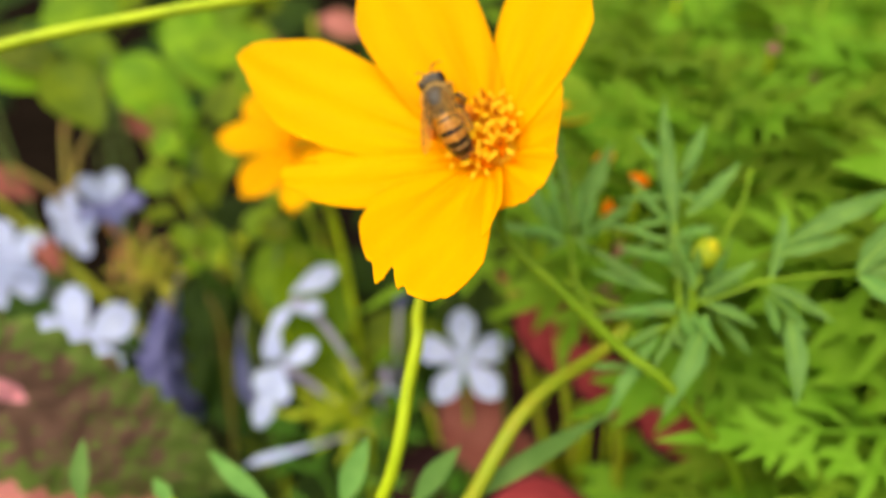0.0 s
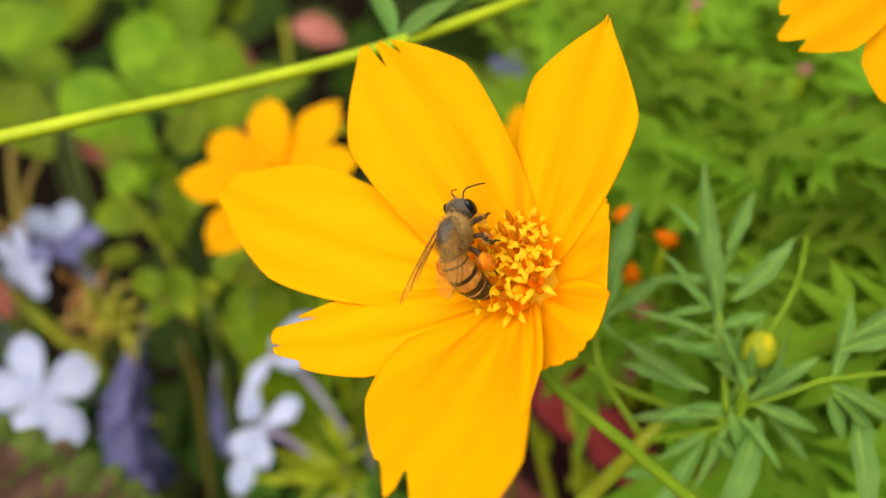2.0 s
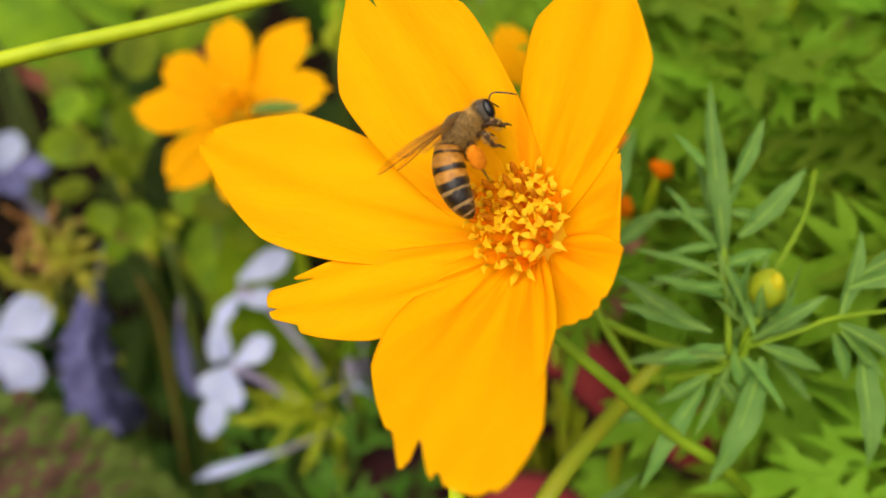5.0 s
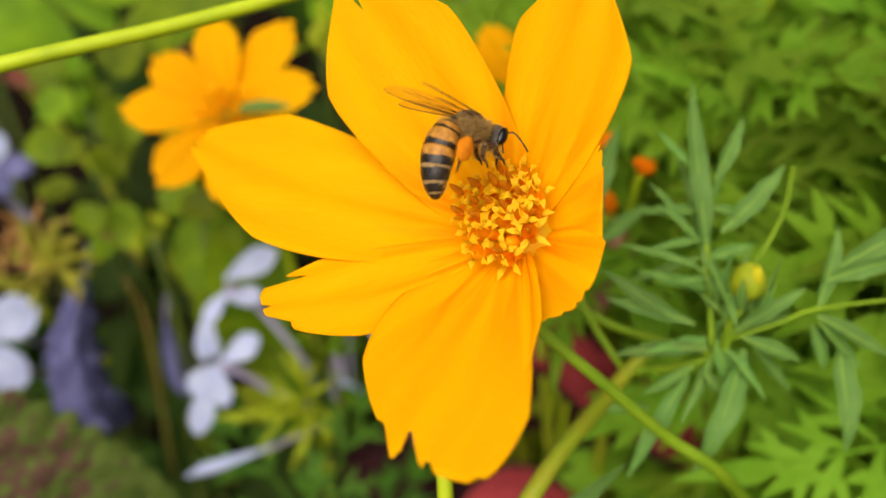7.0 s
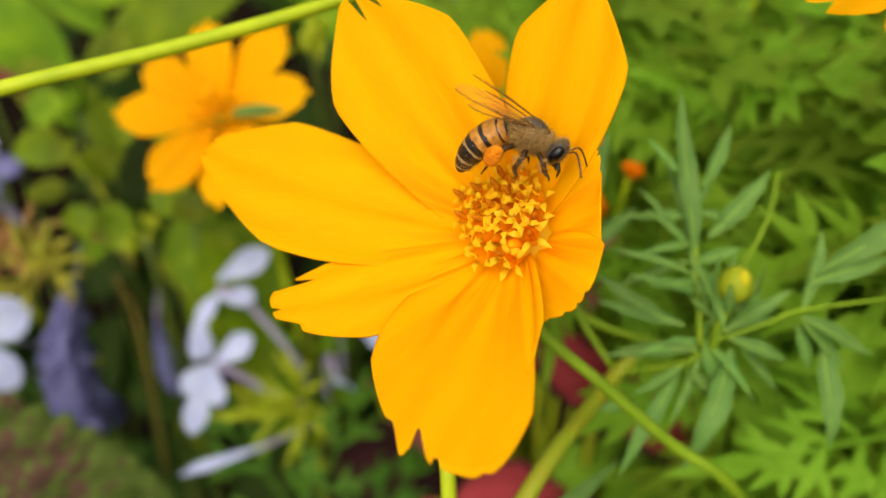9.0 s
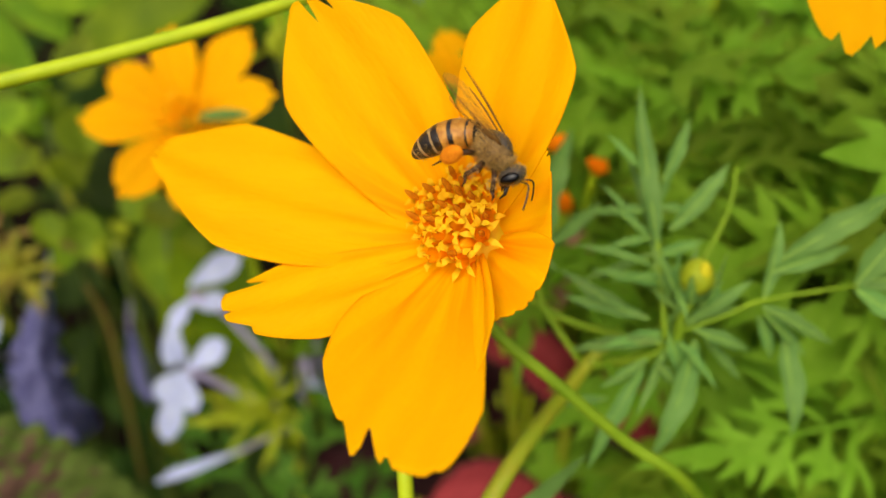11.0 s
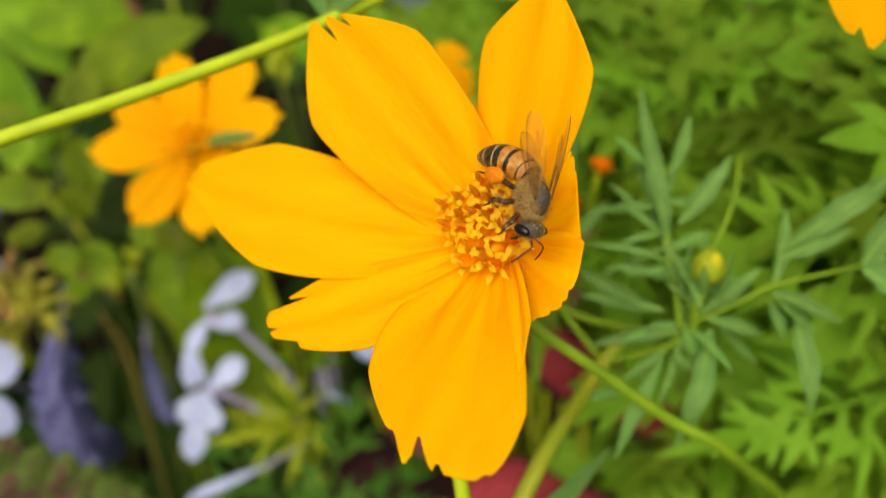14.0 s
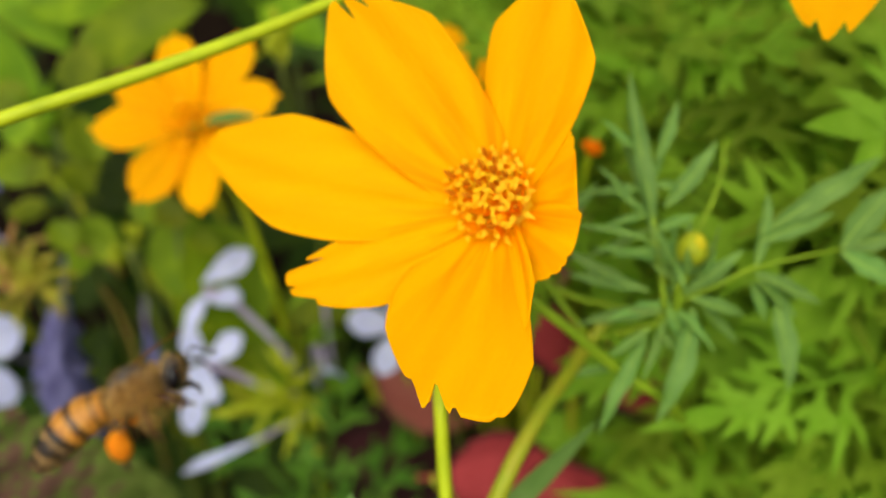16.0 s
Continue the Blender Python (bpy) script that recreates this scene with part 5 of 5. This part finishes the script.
            half = at @ pose(0, 0, 0, 0, 0, sgn * (yaw - 32)) @ pose(0, 0, 0, sgn * 12, -8, 0)
            WINGS.append((w, folded, half, spread))
            bm = bmesh.new()
            lead = [rim[i] for i in range(n, n // 2, -1) if i < n] + [rim[n // 2]]
            tube(bm, lead, [0.085 * MM - 0.005 * MM * i for i in range(len(lead))], 5)
            for a, b in ((0.35, 0.18), (-0.05, 0.25), (0.15, 0.5)):
                tube(bm, [Vector((0.05 * ln, 0, 0)) * MM, Vector((0.45 * ln, sgn * a * wd * 0.6, 0.12)) * MM, Vector((0.80 * ln, sgn * b * wd * 0.8, 0.07)) * MM], [0.03 * MM, 0.025 * MM, 0.012 * MM], 4)
            part("vein", bm, VEIN, w)
    # legs
    for sgn in (-1, 1):
        for k, (x0, knee, shin, foot) in enumerate((
            (1.3, (2.0, 1.5, -1.6), (2.6, 1.7, -2.7), (3.2, 1.8, -3.4)),
            (0.1, (0.2, 2.4, -1.5), (-0.3, 2.7, -2.9), (0.2, 3.0, -3.9)),
            (-1.0, (-1.6, 2.3, -1.2), (-2.9, 2.6, -2.6), (-3.3, 2.7, -4.4)))):
            p0 = Vector((x0, 0.9, -1.2)) * MM
            pts = [p0] + [Vector(q) * MM for q in (knee, shin, foot)]
            for p in pts:
                p.y *= sgn
            bm = bmesh.new()
            tube(bm, pts[:3], [0.26 * MM, 0.30 * MM, 0.24 * MM if k < 2 else 0.40 * MM], 8)
            ankle = pts[2].lerp(pts[3], 0.45) + Vector((0.18, 0, 0)) * MM
            tube(bm, [pts[2], ankle, pts[3]], [0.22 * MM if k < 2 else 0.36 * MM, 0.13 * MM, 0.06 * MM], 7)
            leg = part("leg", bm, BEE_LEG, bee)
            bm = bmesh.new()
            mid = (pts[1] + pts[2]) / 2
            hairs(bm, mid, (0.45 * MM, 0.3 * MM, 0.6 * MM), 120, 0.4 * MM, rng)
            tagged(part("fur", bm, FUR, leg), kind="stuff")
            if k == 2:
                bm = bmesh.new()
                blob(bm, pts[1].lerp(pts[2], 0.7) + Vector((0, sgn * 0.35, 0)) * MM, (0.85 * MM, 0.62 * MM, 1.25 * MM), Matrix.Rotation(radians(25), 3, "Y"), 14, 10)
                for v in bm.verts:
                    v.co += Vector((noise.noise(v.co * 2500), noise.noise(v.co * 2500 + Vector((9, 0, 0))), 0)) * 0.12 * MM
                part("pollen_basket", bm, POLLEN, leg, "packed orange pollen")
    return bee, abdomen


BEE, ABDOMEN = make_bee()


# ---- what moves ----
FLOWER_ROWS = [
    (0, pose(0.00605, 0.06193, 0.28440, 33.82, -13.60, -11.62)),
    (0.5, pose(0.00572, 0.06147, 0.28518, 33.37, -14.59, -11.64)),
    (1, pose(0.00649, 0.06143, 0.28384, 33.66, -14.59, -11.21)),
    (1.5, pose(0.00699, 0.06115, 0.28318, 33.00, -20.42, -14.02)),
    (2, pose(0.00779, 0.05967, 0.28252, 30.59, -22.18, -12.98)),
    (2.5, pose(0.00762, 0.05953, 0.28251, 31.26, -24.75, -14.11)),
    (3, pose(0.00794, 0.05982, 0.28201, 30.47, -23.94, -13.76)),
    (3.5, pose(0.00752, 0.05901, 0.28241, 30.29, -24.70, -13.20)),
    (4, pose(0.00793, 0.06151, 0.28044, 31.24, -23.84, -13.41)),
    (4.5, pose(0.00798, 0.06253, 0.27873, 31.00, -22.80, -12.56)),
    (5, pose(0.00788, 0.06209, 0.27898, 30.17, -23.45, -12.96)),
    (7.5, pose(0.00732, 0.06216, 0.27908, 30.40, -24.73, -13.53)),
    (8, pose(0.00821, 0.06303, 0.27905, 29.90, -25.50, -13.69)),
    (8.5, pose(0.00791, 0.06256, 0.27946, 30.09, -25.60, -14.37)),
    (9, pose(0.00775, 0.06264, 0.27962, 30.14, -25.40, -13.99)),
    (9.5, pose(0.00765, 0.06232, 0.27980, 28.81, -25.59, -13.90)),
    (10, pose(0.00683, 0.06214, 0.27989, 29.10, -24.76, -13.74)),
    (12.5, pose(0.00727, 0.06180, 0.27937, 29.58, -23.94, -13.42)),
    (13, pose(0.00814, 0.06211, 0.28007, 31.65, -26.19, -15.27)),
    (13.5, pose(0.00800, 0.06232, 0.27946, 31.29, -23.27, -14.92)),
    (14, pose(0.00802, 0.06171, 0.28062, 32.20, -25.79, -16.11)),
    (14.5, pose(0.00803, 0.06182, 0.27986, 31.02, -23.68, -15.67)),
    (15, pose(0.00834, 0.06179, 0.27984, 30.59, -25.10, -14.73)),
    (15.5, pose(0.00835, 0.06126, 0.28004, 30.23, -24.61, -14.97)),
    (16, pose(0.01000, 0.06633, 0.27791, 32.66, -22.36, -13.98)),
]
BEE_ROWS = [
    (0, pose(0.00009, 0.06022, 0.29220, -32.64, -33.24, 119.05)),
    (0.5, pose(0.00091, 0.06140, 0.29291, -18.55, -20.16, 104.00)),
    (1, pose(0.00207, 0.05961, 0.29234, -17.06, -9.09, 104.01)),
    (1.5, pose(0.00023, 0.06066, 0.29199, -28.80, -34.89, 118.53)),
    (2, pose(0.00098, 0.05769, 0.29004, -35.16, -34.60, 87.49)),
    (2.5, pose(-0.00021, 0.06022, 0.29073, -33.34, -27.56, 95.98)),
    (3, pose(0.00064, 0.06138, 0.29121, -30.55, -28.47, 102.12)),
    (3.5, pose(0.00027, 0.06166, 0.29019, -23.99, -22.87, 47.24)),
    (4, pose(0.00105, 0.06176, 0.28963, -52.06, -2.70, 55.04)),
    (4.5, pose(0.00163, 0.06414, 0.28948, -50.99, -11.44, 48.87)),
    (5, pose(0.00109, 0.06430, 0.29041, -49.33, -16.78, 58.25)),
    (7.5, pose(0.00394, 0.06322, 0.29202, -34.81, 24.82, 15.83)),
    (8, pose(0.00632, 0.06305, 0.29312, -22.45, -7.12, -3.03)),
    (8.5, pose(0.00730, 0.06285, 0.29273, -37.18, 27.87, 1.47)),
    (9, pose(0.00851, 0.06292, 0.29280, -20.54, 4.92, -20.80)),
    (9.5, pose(0.00857, 0.06250, 0.29305, -23.23, 6.48, -34.85)),
    (10, pose(0.00907, 0.06156, 0.29306, -28.26, 13.63, -25.80)),
    (12.5, pose(0.00906, 0.05948, 0.29198, -29.73, 35.02, -66.63)),
    (13.5, pose(0.01012, 0.05995, 0.29150, -35.61, 25.59, -82.58)),
    (14, pose(0.01074, 0.05611, 0.29098, -43.16, 43.31, -88.42)),
    (14.5, pose(0.01022, 0.05634, 0.28947, -42.91, 62.98, -104.22)),
    (15, pose(0.01089, 0.05629, 0.28914, -48.59, 44.97, -110.92)),
    (15.5, pose(0.00994, 0.05367, 0.28958, -19.15, 41.73, -112.94)),
    (15.6, pose(0.00993, 0.05498, 0.28867, -2.23, 59.96, -94.28)),
    (15.7, pose(0.01121, 0.05727, 0.28868, 35.42, 7.82, -62.34)),
    (15.8, pose(0.00977, 0.05822, 0.29155, 36.18, -4.32, -52.65)),
    (15.9, pose(-0.00450, 0.04530, 0.29577, 4.67, -24.34, -10.94)),
    (16, pose(-0.02238, 0.03093, 0.29568, -32.48, -17.99, 25.68)),
]
ABDOMEN_ROWS = [
    (0, pose(-0.0021, 0, 0.0001, 0, -21.1, 0)),
    (0.5, pose(-0.0021, 0, 0.0001, 0, -10.0, 0)),
    (1, pose(-0.0021, 0, 0.0001, 0, -10.6, 0)),
    (1.5, pose(-0.0021, 0, 0.0001, 0, -22.4, 0)),
    (2, pose(-0.0021, 0, 0.0001, 0, -47.6, 0)),
    (2.5, pose(-0.0021, 0, 0.0001, 0, -26.0, 0)),
    (3, pose(-0.0021, 0, 0.0001, 0, -21.5, 0)),
    (3.5, pose(-0.0021, 0, 0.0001, 0, -49.3, 0)),
    (4, pose(-0.0021, 0, 0.0001, 0, -53.2, 0)),
    (4.5, pose(-0.0021, 0, 0.0001, 0, -44.1, 0)),
    (5, pose(-0.0021, 0, 0.0001, 0, -32.8, 0)),
    (7.5, pose(-0.0021, 0, 0.0001, 0, -56.6, 0)),
    (8, pose(-0.0021, 0, 0.0001, 0, -32.3, 0)),
    (8.5, pose(-0.0021, 0, 0.0001, 0, -42.1, 0)),
    (9, pose(-0.0021, 0, 0.0001, 0, -32.5, 0)),
    (9.5, pose(-0.0021, 0, 0.0001, 0, -32.7, 0)),
    (10, pose(-0.0021, 0, 0.0001, 0, -30.4, 0)),
    (12.5, pose(-0.0021, 0, 0.0001, 0, -48.3, 0)),
    (13.5, pose(-0.0021, 0, 0.0001, 0, -34.7, 0)),
    (14, pose(-0.0021, 0, 0.0001, 0, -41.6, 0)),
    (14.5, pose(-0.0021, 0, 0.0001, 0, -52.9, 0)),
    (15, pose(-0.0021, 0, 0.0001, 0, -41.3, 0)),
    (15.5, pose(-0.0021, 0, 0.0001, 0, -36.2, 0)),
    (15.6, pose(-0.0021, 0, 0.0001, 0, -34.5, 0)),
    (15.7, pose(-0.0021, 0, 0.0001, 0, 14.0, 0)),
    (15.8, pose(-0.0021, 0, 0.0001, 0, 14.0, 0)),
    (15.9, pose(-0.0021, 0, 0.0001, 0, 14.0, 0)),
    (16, pose(-0.0021, 0, 0.0001, 0, 14.0, 0)),
]
THIRD_PLACES = [
    (0, bed(52.6, -55.3, 87.0)),
    (0.5, bed(51.5, -48.0, 83.6)),
    (1, bed(52.3, -46.6, 87.7)),
    (1.5, bed(54.7, -46.9, 88.3)),
    (2, bed(54.3, -42.6, 88.1)),
    (2.5, bed(55.3, -42.6, 88.2)),
    (3, bed(55.8, -41.5, 88.1)),
    (3.5, bed(54.1, -40.1, 86.9)),
    (5, bed(58.6, -41.5, 90.1)),
    (7.5, bed(60.7, -40.7, 90.1)),
    (8.5, bed(59.4, -40.0, 90.0)),
    (9, bed(59.1, -40.1, 90.0)),
    (9.5, bed(57.2, -41.3, 89.6)),
    (10, bed(55.8, -42.5, 89.6)),
    (12.5, bed(58.0, -41.8, 89.8)),
    (13, bed(59.8, -41.4, 89.5)),
    (13.5, bed(60.0, -41.9, 90.3)),
    (14, bed(59.1, -41.4, 89.1)),
    (14.5, bed(58.3, -41.5, 89.7)),
    (15, bed(57.6, -41.1, 89.6)),
    (15.5, bed(57.2, -40.8, 88.9)),
    (16, bed(58.4, -42.5, 94.1)),
]


STALK_SWAY = [(0, -8.5), (0.5, -8.3), (1, -8.0), (1.5, -4.3), (2, -2.2), (3, -1.1), (4, -0.7), (5, -0.9), (7.5, 0.2), (8.5, 1.4), (9, 0.8), (10, 0.4), (12.5, 0.6), (14, 1.4), (15.5, 1.5), (16, 1.3)]


# how far the two stalks of the flower swing about their upper ends
STALK_TURNS = [
    [(0, 3.4, -7.8, 1.3), (0.5, 3.4, -6.1, -1.5), (1, 7.0, -4.0, -2.8), (1.5, 1.1, -2.0, 0.1), (2, 3.7, -0.6, 2.4), (2.5, 0.7, 1.0, 3.2), (3, 0.5, -1.5, 1.9), (3.5, 2.1, -2.8, 0.0),
     (5, 8.3, 2.5, -3.1), (7.5, 3, 0.8, -0.8), (9, 0.3, 0.3, 0.4), (12.5, 1.0, 0.1, 0.2), (14.5, 1.5, -0.1, 0.0), (15.5, 1.7, 1.5, -0.2), (16, 2.2, 4.3, -0.7)],
    [(0, 5.9, 20.5, 3.4), (0.5, 3.0, 18.2, 1.5), (1, 1.3, 13.4, 5.1), (1.5, 1.1, 2.5, 2.2), (2.5, 1.0, 0.5, 2.0), (5, 1.0, 0, 1.9), (9, 0.2, 0, 0.3), (14.5, 1.1, 0.8, 2.1), (15.5, 0, 0, 0), (16, -1.3, -1.5, -2.5)],
]


def motions():
    walk(FLOWER, FLOWER_ROWS)
    for (stem, top), rows in zip(STEMS, STALK_TURNS):
        walk(stem, [(t, Matrix.Translation(top) @ pose(0, 0, 0, rx, ry, rz) @ Matrix.Translation(-top)) for t, rx, ry, rz in rows])
    for wing, folded, half, spread in WINGS:
        walk(wing, [(0, folded), (15.2, folded), (15.5, half), (15.6, half), (15.7, spread), (16, spread)])
    walk(BEE, BEE_ROWS)
    walk(ABDOMEN, ABDOMEN_ROWS)
    rest = STALK.matrix_world.copy()
    walk(STALK, [(t, Matrix.Translation(bed(0, y, 0) - bed(0, 0, 0)) @ rest) for t, y in STALK_SWAY])
    turn = THIRD.matrix_world.to_3x3().to_4x4()
    walk(THIRD, [(t, Matrix.Translation(p) @ turn) for t, p in THIRD_PLACES])


motions()
